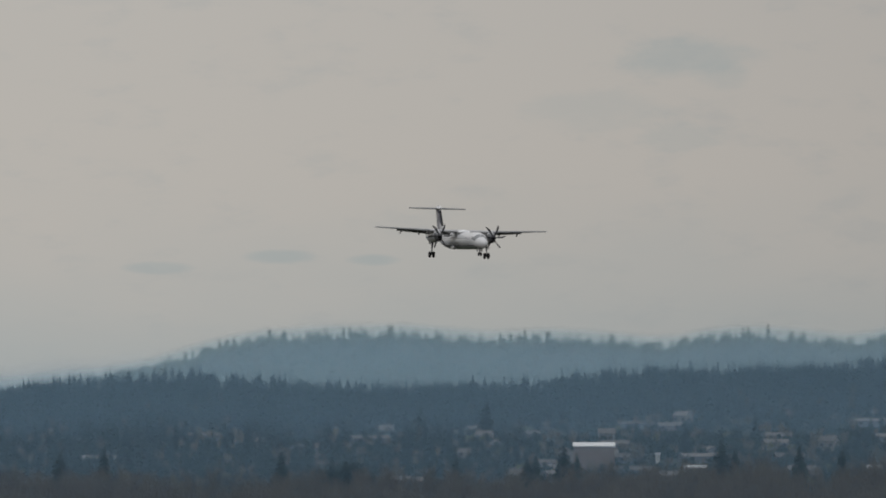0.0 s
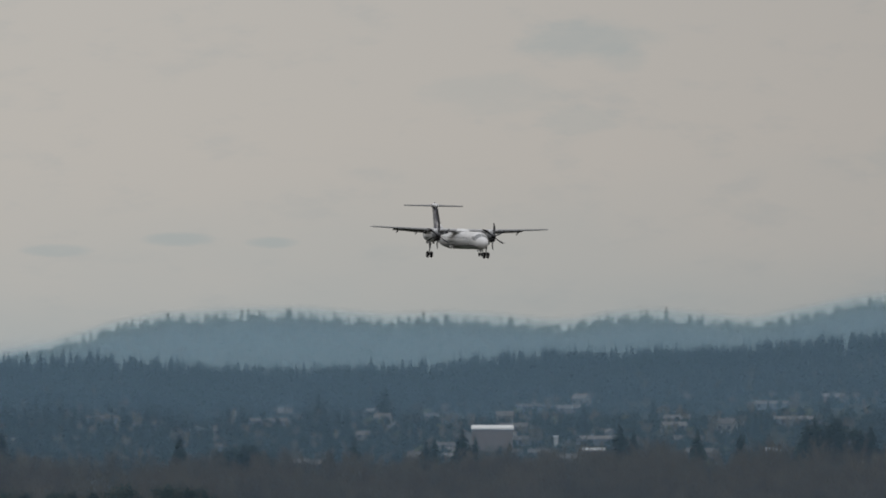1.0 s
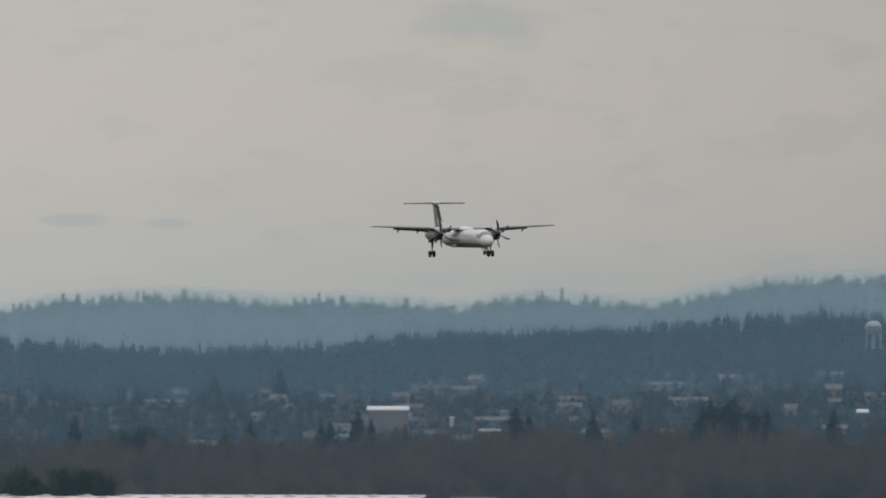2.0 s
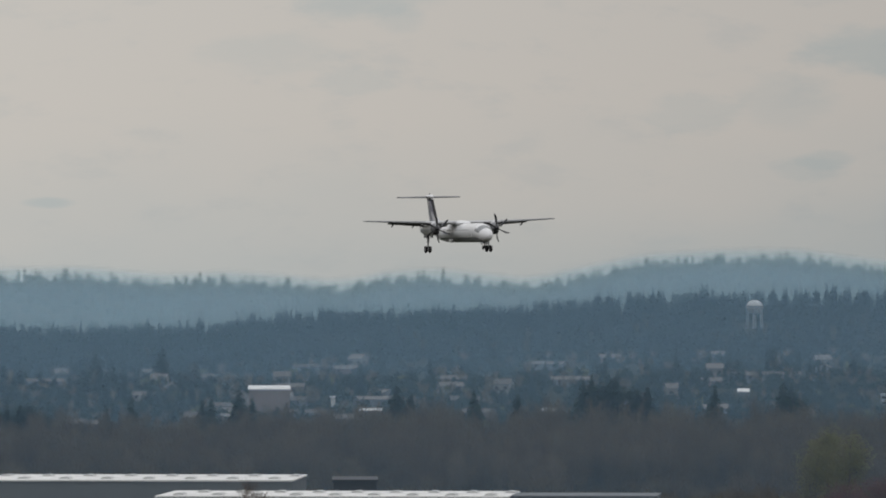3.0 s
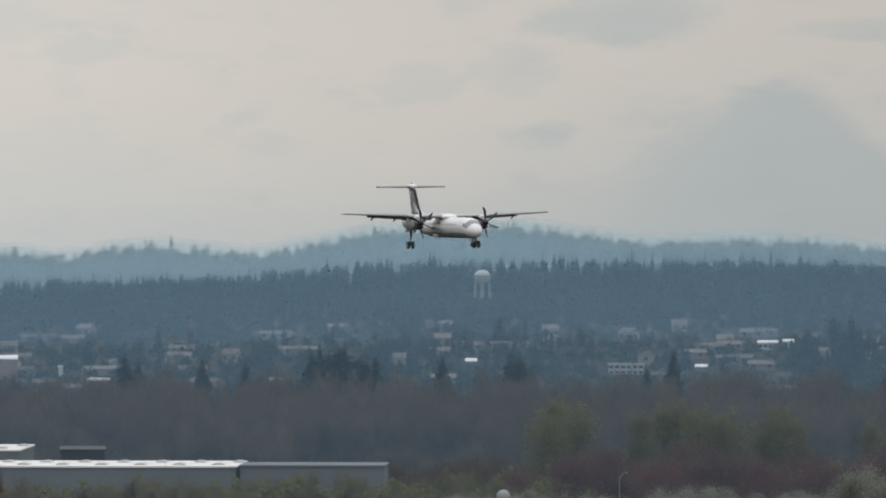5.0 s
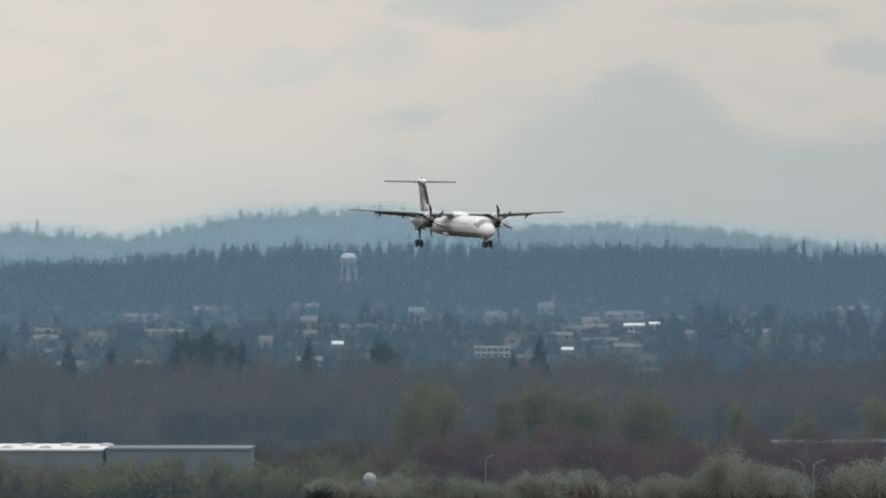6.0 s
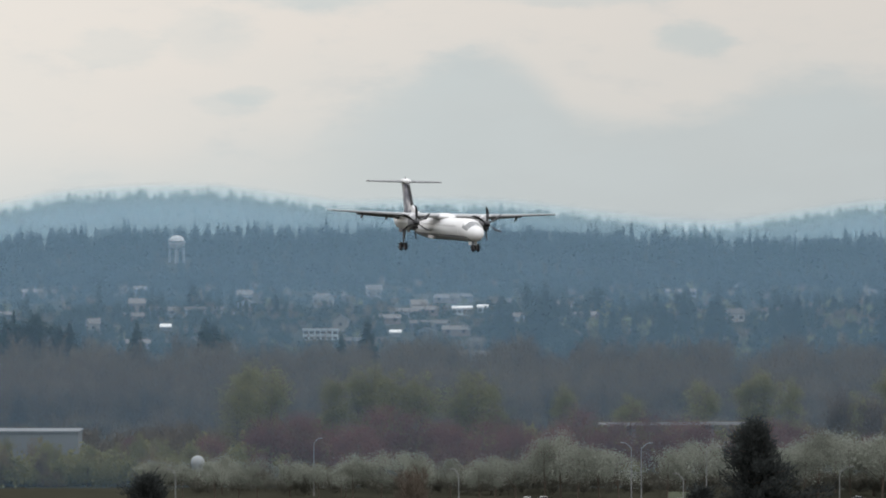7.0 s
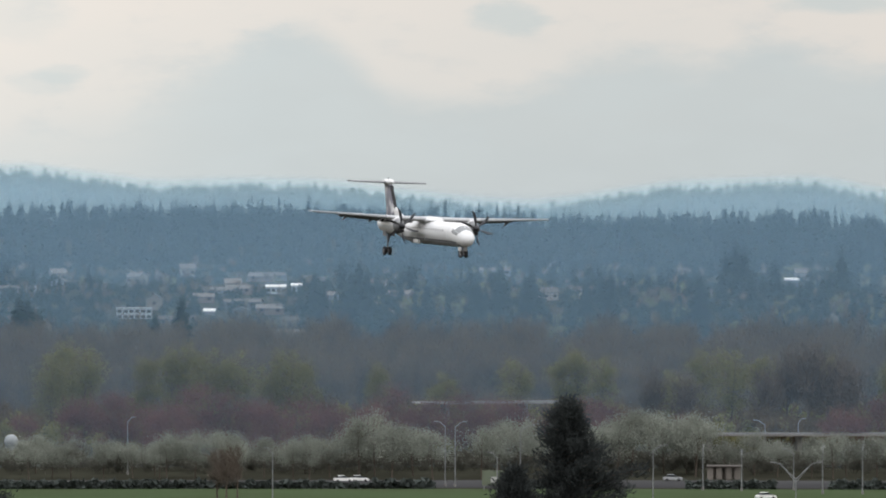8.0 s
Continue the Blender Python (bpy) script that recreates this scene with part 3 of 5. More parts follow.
def build_trees():
    rng = np.random.default_rng(23)

    def row(n, b0, b1, d0, d1, s0, s1):
        b = np.linspace(b0, b1, n) + rng.normal(size=n) * (b1 - b0) / n * 0.25
        return [(float(q), d0 + (d1 - d0) * rng.random(), s0 + (s1 - s0) * rng.random()) for q in b]

    # bare trees along the front of the belt
    kinds = [bare_kind("bare_tree", "tall leafless brown tree on the river flats", rng, 20 + 3 * rng.random(), 11 + 3 * rng.random(), 900, "bare trees") for _ in range(4)]
    plant(kinds, rng, row(34, -9.2, -2.6, 1900, 1990, 0.75, 0.95) + row(70, -2.6, 10.8, 1860, 1960, 0.85, 1.1))
    # olive budding trees
    kinds = [broad_kind("budding_tree", "tall olive-green tree just coming into leaf", "tree", rng, 19, 8.5, M["olive"], 30, 4600, 0.19, 0.1, "budding trees") for _ in range(4)]
    plant(kinds, rng, [(b, 1780 + 12 * (i % 4), s) for i, (b, s) in enumerate(((2.15, 1.3), (2.45, 1.45), (3.02, 1.25), (3.38, 1.35), (3.85, 1.3), (4.15, 1.15), (4.45, 1.3), (5.1, 1.0), (5.7, 1.1), (6.35, 1.2), (6.9, 1.35), (7.15, 1.1), (7.75, 1.15), (8.3, 1.4), (8.6, 1.25), (9.2, 1.1), (9.8, 1.35), (10.3, 1.3), (2.28, 1.42), (3.25, 1.3), (3.6, 1.38), (4.3, 1.3), (6.8, 1.3), (8.05, 1.35)))] + row(11, -0.5, 1.7, 1560, 1608, 0.52, 0.70) + row(5, -1.4, 0.0, 1560, 1600, 0.4, 0.62))
    # red-leaved trees
    kinds = [broad_kind("red_tree", "dark red-leaved tree beside the highway", "tree", rng, 15.5, 11, M["red"], 30, 5200, 0.19, 0.1, "red trees") for _ in range(3)]
    plant(kinds, rng, row(19, 2.5, 6.9, 1560, 1640, 0.9, 1.2) + [(7.2, 1560, 1.0), (7.9, 1620, 0.75), (9.3, 1560, 1.0), (9.65, 1570, 1.12), (10.1, 1560, 1.1), (1.9, 1640, 0.8), (1.2, 1650, 0.7)])
    # blossoming row along the street
    kinds = [broad_kind("blossom_tree", "rounded street tree in pale blossom beside the road", "tree", rng, 10.5, 8.4, M["blossom"], 13, 4800, 0.14, 0.3, "street trees in blossom") for _ in range(5)]
    plant(kinds, rng, row(8, 1.5, 3.1, 1474, 1488, 0.76, 0.92) + row(3, 3.22, 3.65, 1474, 1488, 1.0, 1.12) + row(5, 3.8, 4.75, 1474, 1488, 0.84, 1.02) + row(7, 1.6, 5.0, 1498, 1512, 0.78, 0.95) + row(5, 4.9, 5.65, 1474, 1500, 1.15, 1.4) + row(7, 6.0, 7.2, 1480, 1520, 1.05, 1.3) + row(7, 7.1, 8.0, 1490, 1525, 1.2, 1.5) + row(4, 8.0, 8.7, 1485, 1520, 0.7, 0.95) + row(9, 8.7, 10.6, 1480, 1525, 0.9, 1.15))

    # one dense dark stand of leafless trees
    kinds = [bare_kind("bare_tree", "tall dense dark leafless tree behind the highway", rng, 22, 12, 1700, "dark bare trees", 2.2, 0.085, "bark") for _ in range(2)]
    plant(kinds, rng, [(8.62, 1745, 1.0), (8.8, 1760, 1.25), (9.0, 1750, 1.3), (9.18, 1765, 1.32), (9.36, 1750, 1.2), (7.6, 1755, 0.95), (7.9, 1760, 0.9), (10.0, 1755, 1.0)])


build_trees()


def build_pine(b, d, crown, seed, label):
    """Dark pine on the slope below the eye, its top in view."""
    rng = np.random.default_rng(seed)
    x, y = spot(b, d)
    z = float(ground_z(b, d))
    H = crown - z
    pine = thing("pine_tree", label, "tree", pose(x, y, z - 0.2))
    pieces = [tube((0, 0, -0.5), (0.1, 0, H * 0.96), 0.32, 0.03, 7)]
    ends = []
    for i in range(210):
        f = 0.25 + 0.745 * (i / 209.0) ** 0.62
        h = H * f
        a = i * 2.4 + rng.normal() * 0.3
        drop = (1 - f) * H
        reach = 0.93 * math.sqrt(drop) * (0.35 + 0.85 * rng.random() ** 1.2) * (1 + 0.18 * math.sin(i * 0.37))
        if drop > 2.2:
            reach *= 1 + 0.55 * max(0.0, math.cos(a)) - 0.2 * max(0.0, -math.cos(a))
        end = np.array([math.cos(a) * reach, math.sin(a) * reach, h + reach * (0.05 + 0.3 * rng.random())])
        pieces.append(tube((0, 0, h), end, 0.05, 0.012, 4))
        ends.append((np.array([0, 0, h]), end))
    child("trunk", triangles("trunk", *join(pieces), M["bark"]), pine)
    V, k = [], 0
    for start, end in ends:
        n = int(70 + 190 * np.linalg.norm(end - start) / 3)
        f = (0.3 + 0.75 * rng.random(n))[:, None]
        p = start + (end - start) * f + rng.normal(size=(n, 3)) * 0.20
        way = (end - start) / np.linalg.norm(end - start) + rng.normal(size=(n, 3)) * 0.6 + np.array([0, 0, 0.7])
        way /= np.linalg.norm(way, axis=1)[:, None]
        side = np.cross(way, rng.normal(size=(n, 3)))
        side /= np.linalg.norm(side, axis=1)[:, None]
        s = (0.16 + 0.24 * rng.random(n))[:, None]
        V.append(np.stack([p - side * 0.04, p + side * 0.04, p + way * s], 1).reshape(-1, 3))
    V = np.concatenate(V)
    child("needles", triangles("needles", V, np.arange(len(V)).reshape(-1, 3), M["pine"]), pine)


build_pine(6.84, 330.0, 50.8, 5, "dark bushy pine standing on the slope")
build_pine(6.34, 322.0, 47.5, 8, "young dark pine on the slope beside a taller one")
build_pine(1.34, 330.0, 47.9, 12, "dark young pine top standing alone on the slope")


# ---- airliner: nose at the origin, x forward, y to its left, z up ----
STATIONS = [(-0.9, 0.05, 0.05, -0.48), (-1, 0.44, 0.38, -0.47), (-1.25, 0.76, 0.68, -0.43), (-1.7, 1.02, 0.93, -0.34), (-2.4, 1.20, 1.14, -0.19), (-3.12, 1.31, 1.29, -0.06), (-4.04, 1.345, 1.345, 0.0),
            (-5.12, 1.345, 1.345, 0.0), (-12, 1.345, 1.345, 0.0), (-20, 1.345, 1.345, 0.0), (-23, 1.24, 1.2, 0.12), (-26, 0.95, 0.92, 0.38), (-29, 0.56, 0.6, 0.72), (-31.4, 0.22, 0.3, 0.98), (-32.3, 0.06, 0.1, 1.05)]


def hull(x, turn, proud=0.0):
    """A point of the fuselage's skin; turn in degrees from the aircraft's left side over the top."""
    xs = [-s[0] for s in STATIONS]
    w, h, z = (float(np.interp(-x, xs, [s[k] for s in STATIONS])) for k in (1, 2, 3))
    return x, (w + proud) * math.cos(radians(turn)), z + (h + proud) * math.sin(radians(turn))


def skin_patch(x0, x1, a0, a1, proud, nx=10, na=4):
    """A thin raised piece of the fuselage's skin."""
    bm = bmesh.new()
    rows = []
    for i in range(nx + 1):
        x = x0 + (x1 - x0) * i / nx
        top = [hull(x, a0 + (a1 - a0) * k / na, proud) for k in range(na + 1)]
        low = [hull(x, a0 + (a1 - a0) * k / na, -0.02) for k in range(na, -1, -1)]
        rows.append(top + low)
    return loft(bm, rows)


def foil(span, x_lead, z, chord, thick, axis="y", n=9):
    """A wing section, as a ring of points."""
    ring = []
    for s in (1, -1):
        for i in range(n):
            f = (i / (n - 1)) if s == 1 else 1 - (i / (n - 1))
            if s == -1 and i in (0, n - 1):
                continue
            t = 5 * thick * (0.2969 * math.sqrt(f) - 0.126 * f - 0.3516 * f * f + 0.2843 * f ** 3 - 0.1015 * f ** 4) * chord
            u = s * t * (1.15 if s == 1 else 0.85)
            ring.append((x_lead - f * chord, span, z + u) if axis == "y" else (x_lead - f * chord, u, span))
    return ring


def wing_at(y):
    """Leading edge, chord and height of the wing at y."""
    a = abs(y)
    lead = float(np.interp(a, [0, 4.4, 14.21], [-13.0, -13.0, -14.7]))
    trail = float(np.interp(a, [0, 4.4, 14.21], [-16.3, -16.3, -16.1]))
    return lead, lead - trail, float(np.interp(a, [0, 4.4, 14.21], [1.42, 1.46, 1.87]))


def build_airliner():
    plane = thing("airliner", "white twin-propeller airliner with its wheels down, about to land", "airplane")
    # fuselage
    bm = bmesh.new()
    xs = sorted({s[0] for s in STATIONS} | {-0.95, -1.12, -1.5, -2.05, -2.7, -3.3, -4.2, -21.5, -24.5, -27.5, -30.2}, reverse=True)
    loft(bm, [[hull(x, 360 * k / 36) for k in range(36)] for x in xs])
    body = smooth(part("fuselage", bm, M["white"], plane, "glossy white fuselage"))
    smooth(part("belly", skin_patch(-1.8, -26.0, 218, 322, 0.012, 24, 12), M["belly"], plane, "grey belly paint"))
    for a0, a1 in ((-38, -29), (209, 218)):
        smooth(part("stripe", skin_patch(-1.5, -25.0, a0, a1, 0.02, 26, 2), M["navy"], plane, "narrow dark navy stripe"))
    # cockpit panes
    for a0, a1, x0, x1 in ((36, 89, -1.72, -2.7), (91, 144, -1.72, -2.7), (14, 35, -1.85, -3.2), (145, 166, -1.85, -3.2)):
        part("windscreen_pane", skin_patch(x0, x1, a0, a1, 0.012, 4, 4), M["cockpit"], plane, "cockpit glass with sky reflection in its grey")
    # cabin windows
    for side in (1, -1):
        first = None
        for k in range(21):
            x = -6.2 - 0.82 * k
            if -0.2 < x + 13.5 < 0.2:
                continue
            if first is None:
                bm = bmesh.new()
                bmesh.ops.create_cone(bm, cap_ends=True, segments=10, radius1=0.11, radius2=0.11, depth=0.05, matrix=pose(0, 0, 0, 90, 0, 0) @ Matrix.Diagonal((0.85, 1.25, 1, 1)))
                first = part("cabin_window", bm, M["cockpit"], plane)
                ob = first
            else:
                ob = child("cabin_window", first.data, plane)
            ob.location = (x, side * 1.285, 0.40)
    for side, turn in ((1, 10), (-1, 170)):
        for x0, x1 in ((-4.6, -5.3), (-22.3, -23.0)):
            lo, hi = (turn - 45, turn + 25) if side > 0 else (turn - 25, turn + 45)
            part("cabin_door", skin_patch(x0, x1, lo, hi, 0.022, 2, 6), M["white"], plane, "white cabin door")
    # wings
    for side in (1, -1):
        bm = bmesh.new()
        ys = [0.0, 1.2, 4.4, 7.0, 10.0, 12.5, 13.9, 14.21]
        rings = []
        for y in ys:
            lead, chord, z = wing_at(y)
            thick = 0.17 - 0.05 * y / 14.21
            shrink = 0.7 if y == 14.21 else 1.0
            rings.append(foil(side * y, lead - chord * (1 - shrink) * 0.3, z, chord * shrink, thick * shrink))
        wing = smooth(part("wing", loft(bm, rings), M["wing"], plane, "slim straight high-mounted wing"))
        # rubber boot along the leading edge
        bm = bmesh.new()
        rings = []
        for y in (5.6, 7.0, 10.0, 12.5, 13.9):
            lead, chord, z = wing_at(y)
            rings.append([(lead + 0.03 - d * chord, side * y, z + h * chord) for d, h in ((0.07, 0.070), (0.02, 0.045), (0.0, 0.0), (0.02, -0.036), (0.07, -0.055), (0.09, 0.0))])
        part("leading_edge", loft(bm, rings), M["zinc"], wing, "bright metal leading edge")
        # flaps, lowered
        for y0, y1 in ((1.45, 3.4), (5.4, 10.3)):
            bm = bmesh.new()
            rings = []
            for y in (y0, y1):
                lead, chord, z = wing_at(y)
                trail = lead - chord
                c = chord * 0.28
                rings.append([(trail + 0.30, side * y, z - 0.02), (trail + 0.22, side * y, z + 0.05), (trail - c * 0.80, side * y, z - c * 0.52), (trail - c * 0.78, side * y, z - c * 0.56), (trail + 0.15, side * y, z - 0.20)])
            part("flap", loft(bm, rings), M["under"], wing, "lowered grey flap")
        for y in (2.4, 6.6, 9.6):
            lead, chord, z = wing_at(y)
            bm = bmesh.new()
            loft(bm, [[(lead - chord * 0.55 - dx, side * y + 0.09 * w * math.cos(a), z - 0.14 - dz + 0.16 * w * math.sin(a)) for a in np.arange(6) * 1.047] for dx, dz, w in ((0, 0, 0.2), (0.6, 0.12, 1), (1.5, 0.42, 1), (2.1, 0.62, 0.2))])
            part("flap_track", bm, M["under"], wing)
        # nacelle
        bm = bmesh.new()
        rings = []
        for x, w, h, z in ((-11.5, 0.42, 0.42, 0.66), (-11.75, 0.52, 0.54, 0.64), (-12.4, 0.62, 0.74, 0.64), (-13.2, 0.68, 0.92, 0.70), (-15.0, 0.72, 1.02, 0.66), (-17.0, 0.70, 0.98, 0.66), (-18.6, 0.56, 0.80, 0.74), (-19.6, 0.32, 0.48, 0.86), (-19.9, 0.1, 0.14, 0.9)):
            rings.append([(x, side * 4.4 + w * math.cos(a), z + h * math.sin(a)) for a in np.arange(20) * 2 * math.pi / 20])
        nacelle = smooth(part("nacelle", loft(bm, rings), M["white"], plane, "white engine nacelle"))
        bm = bmesh.new()
        loft(bm, [[(x, side * 4.4 + w * math.cos(a), z + h * math.sin(a)) for a in np.arange(14) * 2 * math.pi / 14] for x, w, h, z in ((-11.45, 0.34, 0.18, 0.08), (-11.9, 0.38, 0.22, 0.0), (-13.2, 0.30, 0.18, -0.1), (-14.2, 0.1, 0.08, -0.15))])
        part("air_intake", bm, M["boot"], nacelle, "dark air intake under the engine")
        # dark ring over the nacelle's front stands in for the shade there
        bm = bmesh.new()
        loft(bm, [[(x, side * 4.4 + w * math.cos(a), z + h * math.sin(a)) for a in np.arange(20) * 2 * math.pi / 20] for x, w, h, z in ((-11.47, 0.36, 0.36, 0.66), (-11.49, 0.45, 0.45, 0.66), (-11.75, 0.545, 0.565, 0.64), (-12.4, 0.645, 0.765, 0.64), (-12.7, 0.66, 0.82, 0.67))])
        smooth(part("cowl_lip", bm, M["under"], nacelle, "dark ring for the shade behind the propeller"))
        bm = bmesh.new()
        rod(bm, (-16.2, side * 4.95, 1.15), (-17.2, side * 5.2, 1.1), 0.2, 0.17, 12)
        part("exhaust", bm, M["boot"], nacelle)
        # main gear
        bm = bmesh.new()
        rod(bm, (-15.6, side * 4.42, 0.1), (-15.95, side * 4.5, -1.3), 0.15)
        rod(bm, (-15.92, side * 4.5, -1.2), (-16.0, side * 4.52, -2.3), 0.09)
        rod(bm, (-17.1, side * 4.4, 0.0), (-15.96, side * 4.5, -1.35), 0.07)
        rod(bm, (-16.0, side * 4.52 - 0.42, -2.3), (-16.0, side * 4.52 + 0.42, -2.3), 0.08)
        gear = part("main_gear", bm, M["steel"], plane, "long lowered main landing leg")
        for dy in (-0.30, 0.30):
            wheel(gear, -16.0, side * 4.52 + dy, -2.3, 0.49, 0.30)
        for dy in (-0.62, 0.62):
            bm = bmesh.new()
            box(bm, -16.7, -15.4, side * 4.4 + dy * 0.8 - 0.02, side * 4.4 + dy * 0.8 + 0.02, -0.62, -0.10, 0.015)
            part("gear_door", bm, M["under"], gear, "open grey wheel-bay door")
    # nose gear
    bm = bmesh.new()
    rod(bm, (-2.5, 0, -1.1), (-2.45, 0, -2.1), 0.08)
    rod(bm, (-3.5, 0, -1.2), (-2.5, 0, -1.8), 0.045)
    rod(bm, (-2.45, -0.28, -2.12), (-2.45, 0.28, -2.12), 0.05)
    gear = part("nose_gear", bm, M["steel"], plane, "lowered twin-wheel nose leg")
    for dy in (-0.2, 0.2):
        wheel(gear, -2.45, dy, -2.12, 0.30, 0.19)
    for dy in (-0.35, 0.35):
        bm = bmesh.new()
        box(bm, -3.3, -2.2, dy - 0.015, dy + 0.015, -1.72, -1.2, 0.01)
        part("gear_door", bm, M["white"], gear)
    # tail
    bm = bmesh.new()
    loft(bm, [foil(z, x, 0, c, t, "z") for z, x, c, t in ((0.6, -25.9, 5.2, 0.11), (2.0, -26.9, 4.2, 0.11), (3.8, -28.5, 3.3, 0.11), (5.08, -29.4, 2.9, 0.11))])
    fin = smooth(part("fin", bm, M["tailblue"], plane, "upright tail fin in mottled grey-blue"))
    bm = bmesh.new()
    loft(bm, [[(x + 0.04 - d, h, z) for d, h in ((0.0, 0.0), (0.12, 0.14), (0.32, 0.2), (0.32, -0.2), (0.12, -0.14))] for z, x in ((2.3, -27.25), (4.9, -29.22))])
    part("boot", bm, M["boot"], fin, "black rubber de-icing boot")
    bm = bmesh.new()
    loft(bm, [[(x, w, z) for x, w in ((a, 0.0), (a - 0.5, 0.16), (-28.4, 0.2), (-28.4, -0.2), (a - 0.5, -0.16))] for z, a in ((1.05, -21.6), (1.6, -24.4), (2.2, -26.4), (2.5, -27.3))])
    part("dorsal_fin", bm, M["white"], plane, "white dorsal fillet")
    # dark grey stands in for its shaded underside, pale edges for the lit top
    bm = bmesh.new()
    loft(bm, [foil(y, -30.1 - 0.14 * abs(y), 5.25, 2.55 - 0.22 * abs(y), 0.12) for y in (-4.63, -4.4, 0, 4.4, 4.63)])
    tailplane = smooth(part("tailplane", bm, M["under"], plane, "straight tailplane on top of the fin, underside shade in its grey"))
    for side in (1, -1):
        bm = bmesh.new()
        loft(bm, [[(-30.07 - 0.14 * y - d, side * y, 5.25 + h) for d, h in ((0.16, 0.10), (0.04, 0.06), (0.0, 0.0), (0.04, -0.045), (0.2, 0.0))] for y in (0.6, 4.5)])
        part("leading_edge", bm, M["zinc"], tailplane, "pale leading edge in place of its lit top edge")
    bm = bmesh.new()
    rings = []
    for x, w, h in ((-29.2, 0.05, 0.05), (-29.4, 0.34, 0.26), (-30.1, 0.46, 0.36), (-31.7, 0.4, 0.32), (-32.7, 0.16, 0.14), (-33.0, 0.03, 0.03)):
        rings.append([(x, w * math.cos(a), 5.30 + h * math.sin(a)) for a in np.arange(14) * 2 * math.pi / 14])
    smooth(part("fin_cap", loft(bm, rings), M["white"], plane, "white rounded fairing"))
    bm = bmesh.new()
    rod(bm, (-30.8, 0, 5.58), (-30.8, 0, 5.8), 0.09, 0.05, 8)
    part("beacon", bm, M["glass"], plane)
    # wing-to-body fairing
    bm = bmesh.new()
    rings = []
    for x, w, h in ((-11.6, 0.3, 0.1), (-12.4, 0.9, 0.34), (-13.4, 1.2, 0.46), (-15.6, 1.25, 0.44), (-17.2, 0.9, 0.32), (-18.6, 0.3, 0.1)):
        rings.append([(x, w * math.cos(a), 1.34 + h * math.sin(a)) for a in np.arange(18) * 2 * math.pi / 18])
    smooth(part("wing_fairing", loft(bm, rings), M["white"], plane))
    # belly fairing tail strake
    for side in (1, -1):
        bm = bmesh.new()
        box(bm, -17.2, -15.2, side * 0.9 - 0.22, side * 0.9 + 0.22, -1.34, -0.9, 0.12)
        part("belly_fairing", bm, M["white"], plane)
    # propellers
    props = []
    for side in (1, -1):
        bm = bmesh.new()
        loft(bm, [[(x, r * math.cos(a), r * math.sin(a)) for a in np.arange(16) * 2 * math.pi / 16] for x, r in ((0.62, 0.02), (0.55, 0.12), (0.35, 0.24), (0.1, 0.33), (-0.2, 0.37))])
        prop = smooth(part("propeller", bm, M["blade"], plane, "dark six-bladed propeller"))
        mesh = None
        for k in range(6):
            if mesh is None:
                bm = bmesh.new()
                rings = []
                for r, c, tw, sweep in ((0.25, 0.14, 70, 0), (0.5, 0.26, 62, 0.02), (0.9, 0.36, 50, 0.05), (1.4, 0.36, 40, 0.04), (1.8, 0.27, 34, -0.04), (2.02, 0.15, 30, -0.12), (2.06, 0.05, 30, -0.14)):
                    ct, st = math.cos(radians(tw)), math.sin(radians(tw))
                    rings.append([(u * c * st + v * ct, sweep + u * c * ct - v * st, r) for u, v in ((-0.5, 0), (-0.2, 0.03), (0.25, 0.03), (0.5, 0), (0.25, -0.02), (-0.2, -0.02))])
                blade = smooth(part("blade", loft(bm, rings), M["blade"], prop))
                mesh = blade.data
            else:
                blade = child("blade", mesh, prop)
            blade.rotation_euler = (radians(60 * k), 0, 0)
        props.append((prop, side))
    return plane, props


def wheel(gear, x, y, z, r, w):
    bm = bmesh.new()
    prof = [(r * 0.55, -w / 2), (r * 0.9, -w / 2), (r, -w * 0.28), (r, w * 0.28), (r * 0.9, w / 2), (r * 0.55, w / 2)]
    loft(bm, [[(x + q * math.cos(a), y + v, z + q * math.sin(a)) for q, v in prof] for a in np.arange(21) * 2 * math.pi / 20], caps=False)
    tyre = smooth(part("tyre", bm, M["tyre"], gear, "black rubber tyre"))
    bm = bmesh.new()
    rod(bm, (x, y - w * 0.42, z), (x, y + w * 0.42, z), r * 0.56, n=16)
    part("rim", bm, M["steel"], gear)
    return tyre


airliner, propellers = build_airliner()


